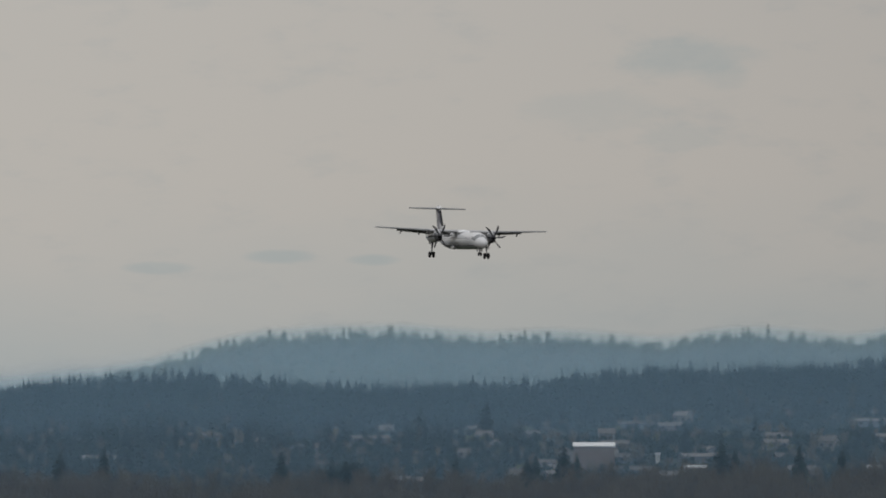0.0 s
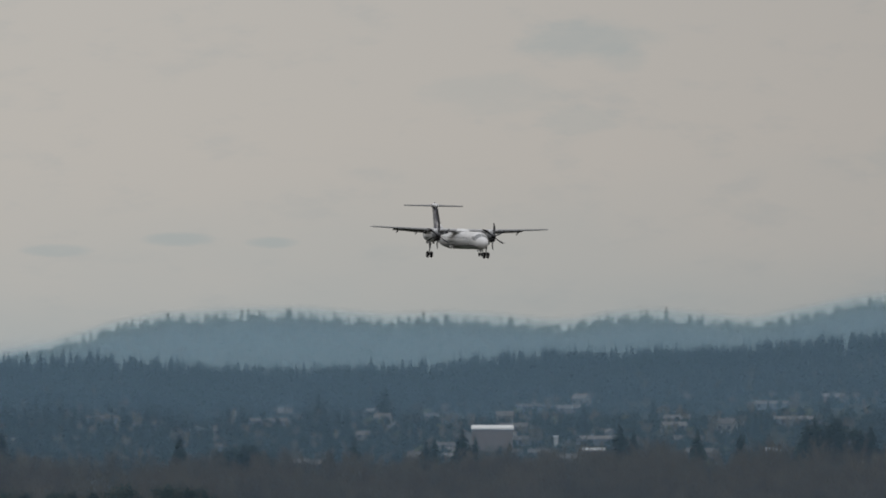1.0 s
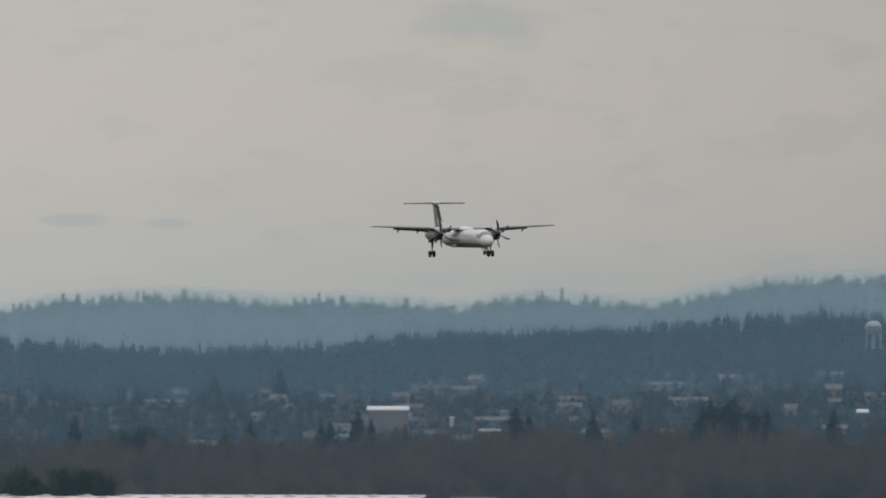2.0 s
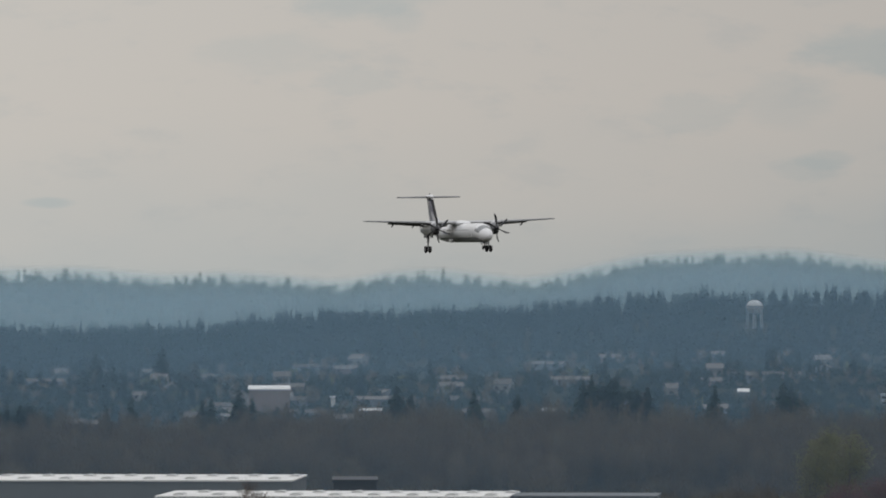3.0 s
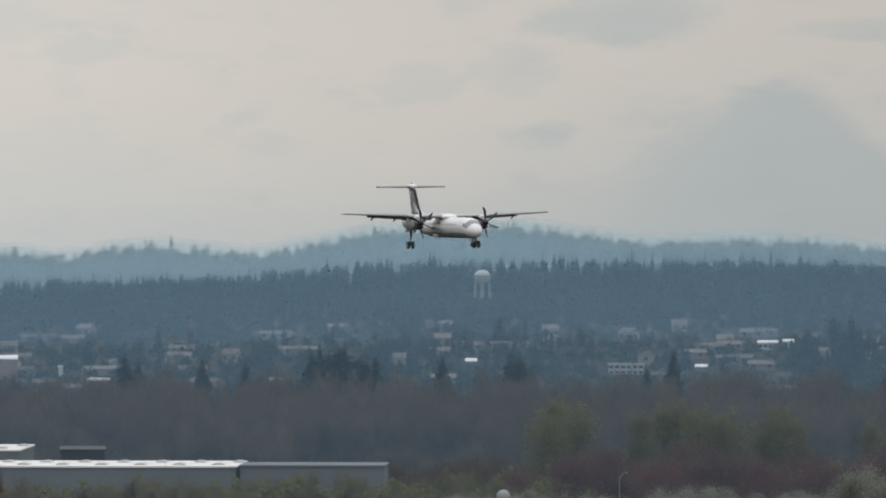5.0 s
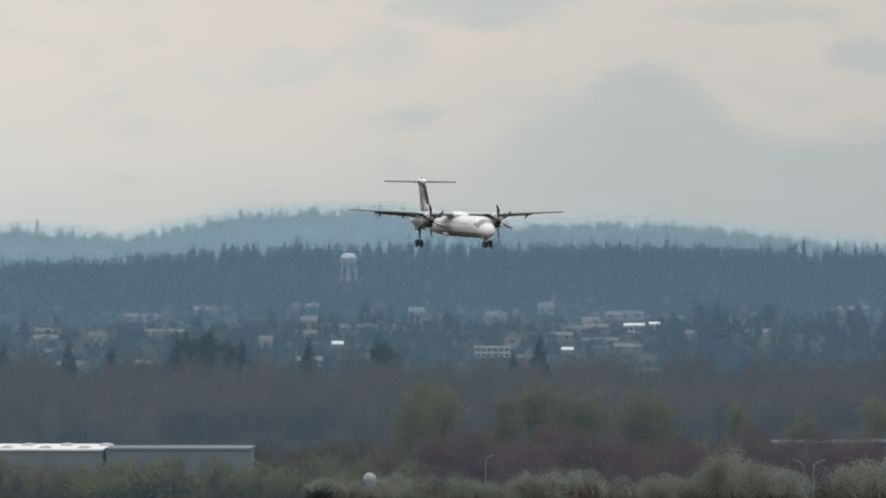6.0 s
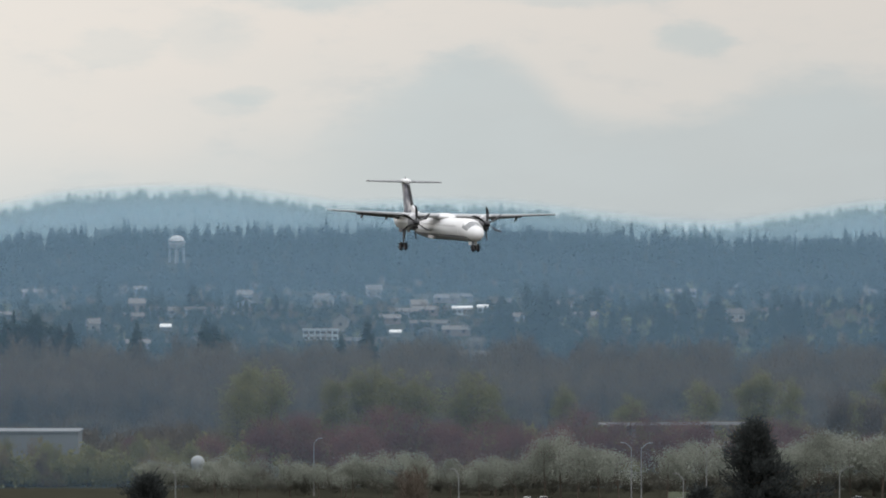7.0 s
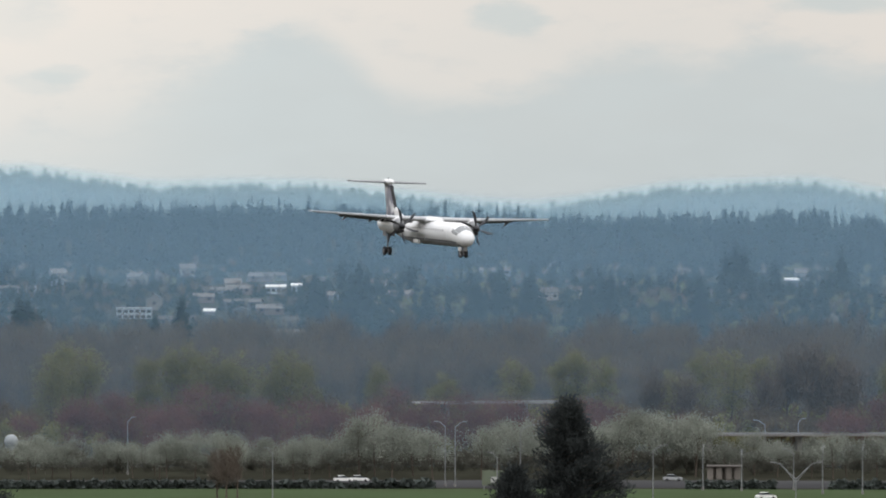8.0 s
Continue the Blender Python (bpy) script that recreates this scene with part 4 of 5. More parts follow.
# ---- town ----
def house_kind(name, label, wall_mat, w, dp, h, pitch, group):
    """A gabled house: walls, roof with chimney, door, windows."""
    ob = thing(name, label, "house", group=group)
    bm = bmesh.new()
    peak = h + dp / 2 * pitch
    loft(bm, [[(x, -dp / 2, -1.5), (x, dp / 2, -1.5), (x, dp / 2, h), (x, 0, peak), (x, -dp / 2, h)] for x in (-w / 2, w / 2)])
    part("wall", bm, wall_mat, ob)
    bm = bmesh.new()
    over, t = 0.5, 0.18
    e = dp / 2 + over
    ze = h - over * pitch
    loft(bm, [[(x, -e, ze + 0.02), (x, 0, peak + 0.02), (x, e, ze + 0.02), (x, e, ze + t), (x, 0, peak + t + 0.03), (x, -e, ze + t)] for x in (-w / 2 - over, w / 2 + over)])
    roof = part("roof", bm, M["shingle"], ob, "grey shingle roof")
    bm = bmesh.new()
    box(bm, w * 0.22, w * 0.22 + 0.7, 0.3, 1.0, h, peak + 0.7)
    part("chimney", bm, M["brownwall"], roof)
    mesh = None
    for x, y, turn in ((-w * 0.3, -dp / 2, 0), (w * 0.28, -dp / 2, 0), (-w * 0.3, dp / 2, 0), (w * 0.28, dp / 2, 0), (-w / 2, 0.0, 90), (w / 2, 0.0, 90)):
        if mesh is None:
            bm = bmesh.new()
            box(bm, -0.8, 0.8, -0.06, 0.06, h * 0.42, h * 0.42 + 1.3, 0.03)
            win = part("window", bm, M["glass"], ob, "dark window pane")
            mesh = win.data
        else:
            win = child("window", mesh, ob, "dark window pane")
        win.matrix_basis = pose(x, y, 0, 0, 0, turn)
    bm = bmesh.new()
    box(bm, -0.5, 0.5, -dp / 2 - 0.06, -dp / 2 + 0.05, 0, 2.05, 0.02)
    part("door", bm, M["brownwall"], ob, "brown front door")
    return ob


def build_town():
    rng = np.random.default_rng(41)
    g = "houses of the town"
    kinds = [
        house_kind("house", "cream-sided house with a grey gabled roof among trees", M["cream"], 12, 8, 2.7, 0.42, g),
        house_kind("house", "long grey house with a gabled roof among trees", M["bluewall"], 14, 8, 2.8, 0.40, g),
        house_kind("house", "low brown house with a wide gabled roof among trees", M["brownwall"], 13, 9, 2.7, 0.36, g),
        house_kind("house", "tall cream house with a steep grey roof among trees", M["cream"], 8, 8, 4.6, 0.55, g),
        house_kind("house", "long grey row house on the hillside", M["bluewall"], 19, 9, 3.0, 0.30, g),
    ]
    n = 0
    for d in np.arange(2640, 3560, 46.0):
        for b in np.linspace(-8.8, 10.4, 26):
            bb = b + rng.normal() * 0.3
            dd = d + rng.normal() * 16
            share = float(np.interp(bb, [-8, -6, -4.5, -2.5, 0.5, 1.6, 2.4, 4.6, 5.2, 10], [0.05, 0.12, 0.38, 0.45, 0.4, 0.22, 0.4, 0.45, 0.1, 0.07]))
            share *= float(np.interp(dd, [2640, 2900, 3380, 3560], [0.6, 1.0, 1.0, 0.15]))
            if rng.random() > share or any(abs(bb - q) < 0.2 and dd < e + 40 and dd > e - 150 for q, e, _ in CLEAR):
                continue
            x, y = spot(bb, dd)
            m = pose(x, y, float(ground_z(bb, dd)) + 0.2, 0, 0, -bb + rng.choice([0, 0, 90, 20, -25, 180]) + rng.normal() * 8)
            if n < len(kinds):
                kinds[n].matrix_basis = m
            else:
                copy_thing(kinds[rng.integers(len(kinds))], m)
            n += 1


build_town()


def flat_building(name, label, b, d, w, dp, h, storeys, bays, wall_mat, roof_mat, turn=0.0, category="building", parapet=0.5, slant=0.0):
    """A block with a roof slab, parapet, and a grid of windows on its front; it faces the eye."""
    x, y = spot(b, d)
    z = float(ground_z(b, d))
    ob = thing(name, label, category, pose(x, y, z, 0, 0, -b + turn))
    bm = bmesh.new()
    box(bm, -w / 2, w / 2, 0, dp, -2.0, h)
    part("wall", bm, wall_mat, ob)
    bm = bmesh.new()
    loft(bm, [[(q, -0.4, h + 0.01), (q, dp + 0.4, h + 0.01 + slant), (q, dp + 0.4, h + parapet + slant), (q, -0.4, h + parapet)] for q in (-w / 2 - 0.4, w / 2 + 0.4)])
    roof = part("roof", bm, roof_mat, ob, "pale flat roof")
    if storeys:
        mesh = None
        for s in range(storeys):
            for k in range(bays):
                if mesh is None:
                    bm = bmesh.new()
                    box(bm, -w / bays * 0.36, w / bays * 0.36, -0.12, 0.1, 0.0, h / storeys * 0.5, 0.03)
                    win = part("window", bm, M["glass"], ob, "dark window band")
                    mesh = win.data
                else:
                    win = child("window", mesh, ob, "dark window band")
                win.location = (-w / 2 + w / bays * (k + 0.5), 0, h / storeys * (s + 0.28))
    return ob, roof


def build_blocks():
    flat_building("hall", "large tan hall with a bright white roof below the ridge", -2.775, 2880, 18.6, 30, 10.6, 0, 0, M["brownwall"], M["roofwhite"], parapet=0.5, slant=1.2)
    flat_building("office_building", "pale two-storey office block with window bands", 2.91, 2955, 16.5, 12, 5.1, 2, 6, M["palewall"], M["palewall"])
    flat_building("shop_building", "white flat-roofed shop with dark windows", 4.19, 3225, 10.0, 12, 2.9, 1, 4, M["palewall"], M["roofwhite"], slant=0.9)
    flat_building("shop_building", "small white flat-roofed shop beside conifers", 4.375, 3235, 5.2, 9, 3.2, 1, 2, M["palewall"], M["roofwhite"], slant=0.9)
    flat_building("shed", "small white shed with a sloping roof", 3.59, 2990, 5.4, 6, 2.0, 0, 0, M["bluewall"], M["roofwhite"], slant=1.0, category="shed")
    flat_building("shed", "small white-roofed shed behind bare trees", 1.51, 3050, 5.1, 6, 1.8, 0, 0, M["bluewall"], M["roofwhite"], slant=1.2, category="shed")
    flat_building("shed", "white-roofed shed behind bare trees", -0.24, 2850, 6.2, 6, 1.8, 0, 0, M["bluewall"], M["roofwhite"], slant=1.0, category="shed")
    flat_building("shed", "small bright-roofed shed among houses", -1.86, 2850, 9.5, 7, 1.8, 0, 0, M["cream"], M["roofwhite"], slant=0.9, category="shed")
    flat_building("shed", "narrow white shed among trees", -2.2, 2930, 2.1, 4, 5.5, 0, 0, M["tank"], M["roofwhite"], category="shed")
    flat_building("shed", "white-roofed shed on the hillside", 8.85, 3330, 7.0, 6, 3.4, 0, 0, M["bluewall"], M["roofwhite"], slant=0.8, category="shed")

    flat_building("shed", "low black-roofed shed beside the long warehouse", -2.0, 1765, 12.0, 16, 11.5, 0, 0, M["boot"], M["boot"], slant=0.5, category="shed", parapet=0.7)


build_blocks()


def build_water_tower():
    b, d = 1.61, 3880.0
    x, y = spot(b, d)
    z = float(ground_z(b, d))
    top = 60 + d * math.tan(radians(0.07))
    tower = thing("water_tower", "pale domed water tank on tall legs above the trees", "water tower", pose(x, y, z))
    H = top - z
    bm = bmesh.new()
    rings = [[(r * math.cos(a), r * math.sin(a), H + q) for a in np.arange(24) * math.pi / 12] for r, q in ((0.2, 0.0), (2.2, -0.3), (3.8, -1.2), (4.8, -2.6), (5.1, -4.2), (4.9, -5.4), (3.9, -7.0), (2.4, -8.0), (0.9, -8.5))]
    smooth(part("tank", loft(bm, rings), M["tank"], tower, "pale painted rounded tank"))
    bm = bmesh.new()
    rod(bm, (0, 0, -0.5), (0, 0, H - 8.2), 0.9, n=16)
    part("riser", bm, M["hazyleg"], tower)
    for k in range(6):
        a = k * math.pi / 3 + 0.3
        bm = bmesh.new()
        rod(bm, (5.4 * math.cos(a), 5.4 * math.sin(a), -0.5), (4.7 * math.cos(a), 4.7 * math.sin(a), H - 5.0), 0.32, n=10)
        part("leg", bm, M["hazyleg"], tower)
        bm = bmesh.new()
        c = a + math.pi / 3
        rod(bm, (5.2 * math.cos(a), 5.2 * math.sin(a), 5.0), (4.8 * math.cos(c), 4.8 * math.sin(c), H - 7), 0.07, n=6)
        part("brace", bm, M["zinc"], tower)
    bm = bmesh.new()
    loft(bm, [[(r * math.cos(a), r * math.sin(a), H - 4.4 + q) for r, q in ((5.0, 0), (5.7, 0), (5.7, 1.0), (5.64, 1.0), (5.64, 0.1), (5.0, 0.1))] for a in np.arange(25) * math.pi / 12], caps=False)
    part("walkway", bm, M["zinc"], tower, "steel walkway round the tank")


build_water_tower()


# ---- river flats ----
def warehouse(label, b0, d0, b1, d1, depth, h, lights, cover="roofwhite"):
    """A long flat warehouse between two front corners, with roof domes."""
    (x0, y0), (x1, y1) = spot(b0, d0), spot(b1, d1)
    length = math.hypot(x1 - x0, y1 - y0)
    ob = thing("warehouse", label, "warehouse", pose(x0, y0, 0, 0, 0, math.degrees(math.atan2(y1 - y0, x1 - x0))))
    bm = bmesh.new()
    box(bm, 0, length, 0, depth, -0.5, h)
    wall = part("wall", bm, M["panel"], ob, "grey panelled wall")
    bm = bmesh.new()
    box(bm, -0.3, length + 0.3, -0.3, depth + 0.3, h + 0.01, h + 0.45)
    roof = part("roof", bm, M[cover], ob, "flat membrane roof")
    bm = bmesh.new()
    loft(bm, [[(-1.6 * c, q, 0.46 + s * 0.55) for c, s in ((1, 0), (0.8, 0.6), (0.3, 0.95), (-0.3, 0.95), (-0.8, 0.6), (-1, 0))] for q in (-4, 4)])
    first = None
    for k in range(lights):
        for row in (0.25, 0.7):
            if first is None:
                first = part("roof_light", bm, M["tank"], roof, "rounded roof light")
                o = first
            else:
                o = child("roof_light", first.data, roof, "rounded roof light")
            o.location = (length * (k + 0.5) / lights + (4 if row > 0.5 else 0), depth * row, h)
    first = None
    for k in range(int(length / 12)):
        if first is None:
            bm = bmesh.new()
            box(bm, -0.12, 0.12, -0.1, 0.05, 0, h - 0.1)
            first = part("pilaster", bm, M["panel"], wall)
            o = first
        else:
            o = child("pilaster", first.data, wall)
        o.location = (6 + 12 * k, 0, 0)
    return ob


warehouse("long grey warehouse with a white roof and rounded roof lights", -8.6, 1775, -2.57, 1752, 58, 12.0, 16)
warehouse("long grey warehouse with a white roof behind leafless trees", -3.8, 1640, -0.62, 1632, 48, 11.0, 9)
warehouse("plain grey warehouse with a pale grey roof behind brush", -0.58, 1634, 0.72, 1632, 26, 11.2, 0, "panel")


def build_flats():
    # mown verge, street, hedge
    def sheet(name, label, b0, b1, d0, d1, z, material):
        bs = np.arange(b0, b1 + 0.01, 0.5)
        V = np.concatenate([np.stack([d * np.sin(np.radians(bs)), d * np.cos(np.radians(bs)), np.full(len(bs), z)], -1) for d in (d0, d1)])
        V = np.concatenate([V, V - [0, 0, 0.4]])
        n = len(bs)
        T = []
        for i in range(n - 1):
            T += [(i, n + i, n + i + 1), (i, n + i + 1, i + 1), (i, i + 1, 2 * n + i + 1), (i, 2 * n + i + 1, 2 * n + i)]
        tagged(new(name, triangles(name, V, T, material)), label, name, kind="structure")

    sheet("verge", "mown green grass beside the street", -9, 13, 1180, 1423, 0.05, M["grass"])
    sheet("road", "grey asphalt street along the trees", -9, 13, 1429, 1470, 0.12, M["asphalt"])
    rng = np.random.default_rng(77)
    for b0, b1, tall in ((1.6, 3.62, 1.8), (3.66, 4.68, 1.7), (4.70, 5.05, 1.0), (5.07, 5.62, 2.0), (6.3, 7.2, 1.8), (7.9, 8.7, 1.7), (9.2, 10.6, 2.0)):
        hedge = thing("hedge", "low dark clipped hedge along the street", "hedge", group="street hedges")
        n = int((b1 - b0) * 1400)
        b = b0 + (b1 - b0) * rng.random(n)
        d = 1424 + 1.6 * rng.random(n)
        z = (0.3 + (tall - 0.3) * (0.8 + 0.2 * np.sin(b * 40))) * rng.random(n) ** 0.7
        p = np.stack([d * np.sin(np.radians(b)), d * np.cos(np.radians(b)), z], -1)
        u, v = rng.normal(size=(n, 3)) * 0.4, rng.normal(size=(n, 3)) * 0.4
        V = np.stack([p - u, p + v, p + u, p - v], 1).reshape(-1, 3)
        q = np.arange(n) * 4
        child("foliage", triangles("foliage", V, np.concatenate([np.stack([q, q + 1, q + 2], -1), np.stack([q, q + 2, q + 3], -1)]), M["hedge"]), hedge)
    # brush below and between the trees
    templates = []
    for _ in range(5):
        wood, ends = limbs(rng, 5.0, 6.0, 8, fork=0.1)
        templates.append(join([wood, twigs(rng, 5.0, 6.0, ends, 260, 1.6, 0.09)]))
    places = scatter(rng, 460, -9.5, 11, 1850, 2060, 1.0, 2.0)
    places += scatter(rng, 330, 0.8, 11, 1650, 1850, 0.9, 1.7)
    grove("brush", "tangled leafless brown brush under the trees", rng, templates, places, M["twig"])
    soft = [leaves(rng, 6.0, 7.0, 16, 1500, 0.11, low=-0.1) for _ in range(5)]
    grove("shrubs", "soft brown shrubs before the warehouses", rng, soft, scatter(rng, 150, -9.5, 1.7, 1555, 1608, 0.7, 1.25) + scatter(rng, 60, -9.5, 1.9, 1560, 1606, 1.15, 1.5), M["twig"])
    grove("green_shrubs", "olive-green shrubs before the warehouses", rng, soft, scatter(rng, 55, -2.2, 1.9, 1556, 1604, 1.0, 1.6), M["olive"])
    thin = []
    for _ in range(5):
        wood, ends = limbs(rng, 12.5, 7.0, 9, fork=0.15, thick=0.012)
        thin.append(join([wood, twigs(rng, 12.5, 7.0, ends, 300, 1.5, 0.045)]))
    grove("thin_bare_trees", "thin leafless trees along the warehouses", rng, thin, scatter(rng, 70, -9.5, 1.7, 1554, 1606, 0.75, 1.12), M["twig"])
    grove("undergrowth", "dark tangled undergrowth behind the street trees", rng, templates, scatter(rng, 420, 1.5, 11, 1506, 1550, 0.5, 1.0), M["undergrowth"])
    templates = [leaves(rng, 5, 6, 10, 260, 0.4, low=0.0) for _ in range(4)]
    places = scatter(rng, 260, 1.7, 11, 1640, 1840, 0.8, 1.6)
    places += scatter(rng, 40, -0.6, 1.7, 1560, 1600, 0.9, 1.6)
    places += scatter(rng, 210, -9, 1.6, 1556, 1612, 0.6, 1.25)
    places += scatter(rng, 100, -9, 1.9, 1558, 1608, 1.4, 2.0)
    grove("budding_brush", "olive-green budding brush under the trees", rng, templates, places, M["olive"])


build_flats()


def build_conifers():
    """Single dark conifers that stand out: bearing, rise of the top, distance."""
    rng = np.random.default_rng(9)
    kinds = []
    for k in range(5):
        H = 20.0
        ob = thing("conifer", "single dark conifer standing above the houses", "tree", group="single conifers")
        child("trunk", triangles("trunk", *tube((0, 0, -0.5), (0, 0, H * 0.95), 0.35, 0.04, 6), M["bark"]), ob)
        child("crown", triangles("crown", *boughs(rng, H, 4.6 + 2.0 * rng.random(), 340, power=0.75, bare=0.02), M["conifer"]), ob)
        kinds.append(ob)
    spots = [(-3.05, -0.70, 2425), (-2.93, -0.78, 2425), (-3.38, -0.80, 2425), (-3.30, -0.79, 2425), (-2.62, -0.84, 2425), (-1.62, -0.66, 2425), (-1.5, -0.72, 2425), (-0.92, -0.70, 2425), (-0.53, -0.72, 2425),
             (0.06, -0.62, 2425), (0.14, -0.58, 2425), (0.36, -0.57, 2425), (0.22, -0.66, 2425), (0.64, -0.66, 2425), (0.55, -0.70, 2425), (1.87, -0.64, 2425), (1.95, -0.68, 2425), (1.25, -0.66, 2425), (3.1, -0.78, 2425), (3.34, -0.62, 2425),
             (4.53, -0.46, 2760), (4.62, -0.55, 2740), (4.94, -0.31, 2800), (5.02, -0.36, 2780), (4.87, -0.39, 2790), (6.0, -0.46, 2780), (6.2, -0.40, 2900), (6.5, -0.40, 2900), (6.44, -0.46, 2850), (7.12, -0.36, 2950), (7.22, -0.40, 2950), (7.0, -0.45, 2900), (8.02, -0.44, 2700), (8.34, -0.14, 3300), (8.42, -0.2, 3300), (8.25, -0.24, 3280), (8.7, -0.3, 3200), (9.05, 0.18, 4150), (9.1, 0.13, 4150), (9.3, -0.2, 3300), (9.55, -0.1, 3500),
             (5.24, -0.85, 2425), (5.3, -0.95, 2425), (-5.14, -0.84, 2425), (-5.26, -0.88, 2430), (-5.02, -0.835, 2425), (-4.9, -0.86, 2430), (-4.25, -0.86, 2425), (-4.02, -0.76, 2425),
             (-7.65, -0.12, 4100), (-7.4, -0.16, 4100), (-7.58, -0.2, 4080), (-7.0, -0.5, 3000), (-6.6, -0.55, 2900), (-5.9, -0.5, 3000), (-7.6, -0.75, 2425), (-7.2, -0.72, 2425), (-5.6, -0.76, 2425), (-4.1, -0.5, 2950), (-4.3, -0.46, 3000), (-3.75, -0.32, 3300), (-4.35, -0.35, 3300), (-1.95, -0.5, 3000), (-0.4, -0.5, 3000), (1.75, -0.35, 3300), (2.0, -0.2, 3700), (2.5, -0.4, 3200)]
    for i, (b, r, d) in enumerate(spots):
        x, y = spot(b, d)
        z = float(ground_z(b, d))
        s = (60 + d * math.tan(radians(r)) - z) / 20.6
        m = pose(x, y, z, 0, 0, rng.random() * 360)
        wide = min(max(s, 0.6) * (0.9 + 0.3 * rng.random()), 1.7)
        ob = kinds[i] if i < len(kinds) else copy_thing(kinds[i % len(kinds)], m)
        ob.matrix_basis = m
        ob.scale = (wide, wide, s)

    kinds = []
    for k in range(3):
        ob = thing("evergreen", "broad dark evergreen on the river flats", "tree", group="broad evergreens")
        wood, ends = limbs(rng, 20, 9, 8, fork=0.12)
        child("trunk", triangles("trunk", *wood, M["bark"]), ob)
        child("crown", triangles("crown", *leaves(rng, 20, 8.5, 34, 3400, 0.3, low=0.02), M["conifer"]), ob)
        kinds.append(ob)
    plant(kinds, rng, [(b, 1805 + 9 * (i % 3), (60 + 1805 * math.tan(radians(r))) / 21.0) for i, (b, r) in enumerate(((-7.15, -1.2), (-7.02, -1.24), (-6.72, -1.2), (-6.6, -1.23), (-6.4, -1.22), (-6.2, -1.21), (-6.1, -1.18), (-5.98, -1.23), (-5.76, -1.2), (-5.66, -1.17), (-5.54, -1.16), (-5.42, -1.19), (-5.32, -1.23)))] + [(b, 2425 + 4 * (i % 3), (60 + 2425 * math.tan(radians(r)) - 4.5) / 21.0) for i, (b, r) in enumerate(((-5.22, -0.87), (-5.13, -0.86), (-5.03, -0.85), (-4.93, -0.86), (-4.84, -0.89), (0.1, -0.62), (0.3, -0.6), (0.5, -0.66), (2.0, -0.68)))])


build_conifers()


def viaduct(label, b0, b1, d0, d1, z):
    """A raised road: deck, barriers, piers."""
    (x0, y0), (x1, y1) = spot(b0, d0), spot(b1, d1)
    length = math.hypot(x1 - x0, y1 - y0)
    ob = thing("viaduct", label, "bridge", pose(x0, y0, 0, 0, 0, math.degrees(math.atan2(y1 - y0, x1 - x0))))
    bm = bmesh.new()
    box(bm, 0, length, 0, 11, z - 0.6, z - 0.3)
    part("deck", bm, M["concrete"], ob)
    for y in (0.0, 10.7):
        bm = bmesh.new()
        box(bm, 0, length, y, y + 0.3, z - 0.298, z, 0.04)
        part("barrier", bm, M["concrete"], ob, "pale concrete barrier")
    first = None
    for k in range(max(2, int(length / 22))):
        if first is None:
            bm = bmesh.new()
            box(bm, -0.6, 0.6, 2, 9, -0.5, z - 0.602, 0.1)
            first = part("pier", bm, M["concrete"], ob)
            o = first
        else:
            o = child("pier", first.data, ob)
        o.location = (8 + 22 * k, 0, 0)


viaduct("raised concrete highway above pale street trees", 7.82, 12.5, 1548, 1560, 8.3)
viaduct("raised concrete highway behind red-leaved trees", 5.5, 6.9, 1730, 1740, 10.8)


def build_radome():
    b, d = 1.80, 1556.0
    x, y = spot(b, d)
    ob = thing("radome", "small white radar dome on a short steel mast", "radome", pose(x, y, 0))
    bm = bmesh.new()
    bmesh.ops.create_uvsphere(bm, u_segments=20, v_segments=12, radius=1.7, matrix=pose(0, 0, 6.2))
    smooth(part("dome", bm, M["palewall"], ob, "pale dome"))
    bm = bmesh.new()
    rod(bm, (0, 0, -0.3), (0, 0, 4.7), 0.6, 0.5, 12)
    part("mast", bm, M["zinc"], ob)
    bm = bmesh.new()
    rod(bm, (0, 0, 4.55), (0, 0, 4.8), 1.5, 1.5, 16)
    part("platform", bm, M["zinc"], ob)


build_radome()


def lamp_post(b, d, h, arms, reach, turn):
    """A tapered mast with upswept arms and flat lamp heads."""
    x, y = spot(b, d)
    ob = thing("street_lamp", "tall galvanised street lamp with " + ("two upswept arms" if arms == 2 else "a single arm"), "street lamp", pose(x, y, float(ground_z(b, d)), 0, 0, -b + turn), group="street lamps")
    drop = 3.3 if arms == 2 else 1.2
    bm = bmesh.new()
    rod(bm, (0, 0, -0.2), (0, 0, h - drop + 0.2), 0.15, 0.09, 10)
    part("mast", bm, M["zinc"], ob)
    bm = bmesh.new()
    rod(bm, (0, 0, -0.1), (0, 0, 0.7), 0.32, 0.3, 10)
    part("base", bm, M["concrete"], ob)
    for s in ((1, -1) if arms == 2 else (1,)):
        bm = bmesh.new()
        rod(bm, (0, 0, h - drop), (s * reach * 0.72, 0, h - drop * 0.12), 0.09, 0.08, 8)
        rod(bm, (s * reach * 0.70, 0, h - drop * 0.12), (s * reach, 0, h), 0.08, 0.06, 8)
        if arms == 2:
            rod(bm, (0, 0, h - drop - 0.7), (s * reach * 0.66, 0, h - drop * 0.2), 0.06, 0.06, 8)
        arm = part("arm", bm, M["zinc"], ob)
        bm = bmesh.new()
        box(bm, s * reach - 0.15 if s > 0 else -reach - 0.85, reach + 0.85 if s > 0 else -reach + 0.15, -0.2, 0.2, h - 0.06, h + 0.14, 0.05)
        part("lamp_head", bm, M["zinc"], arm, "flat grey lamp head")


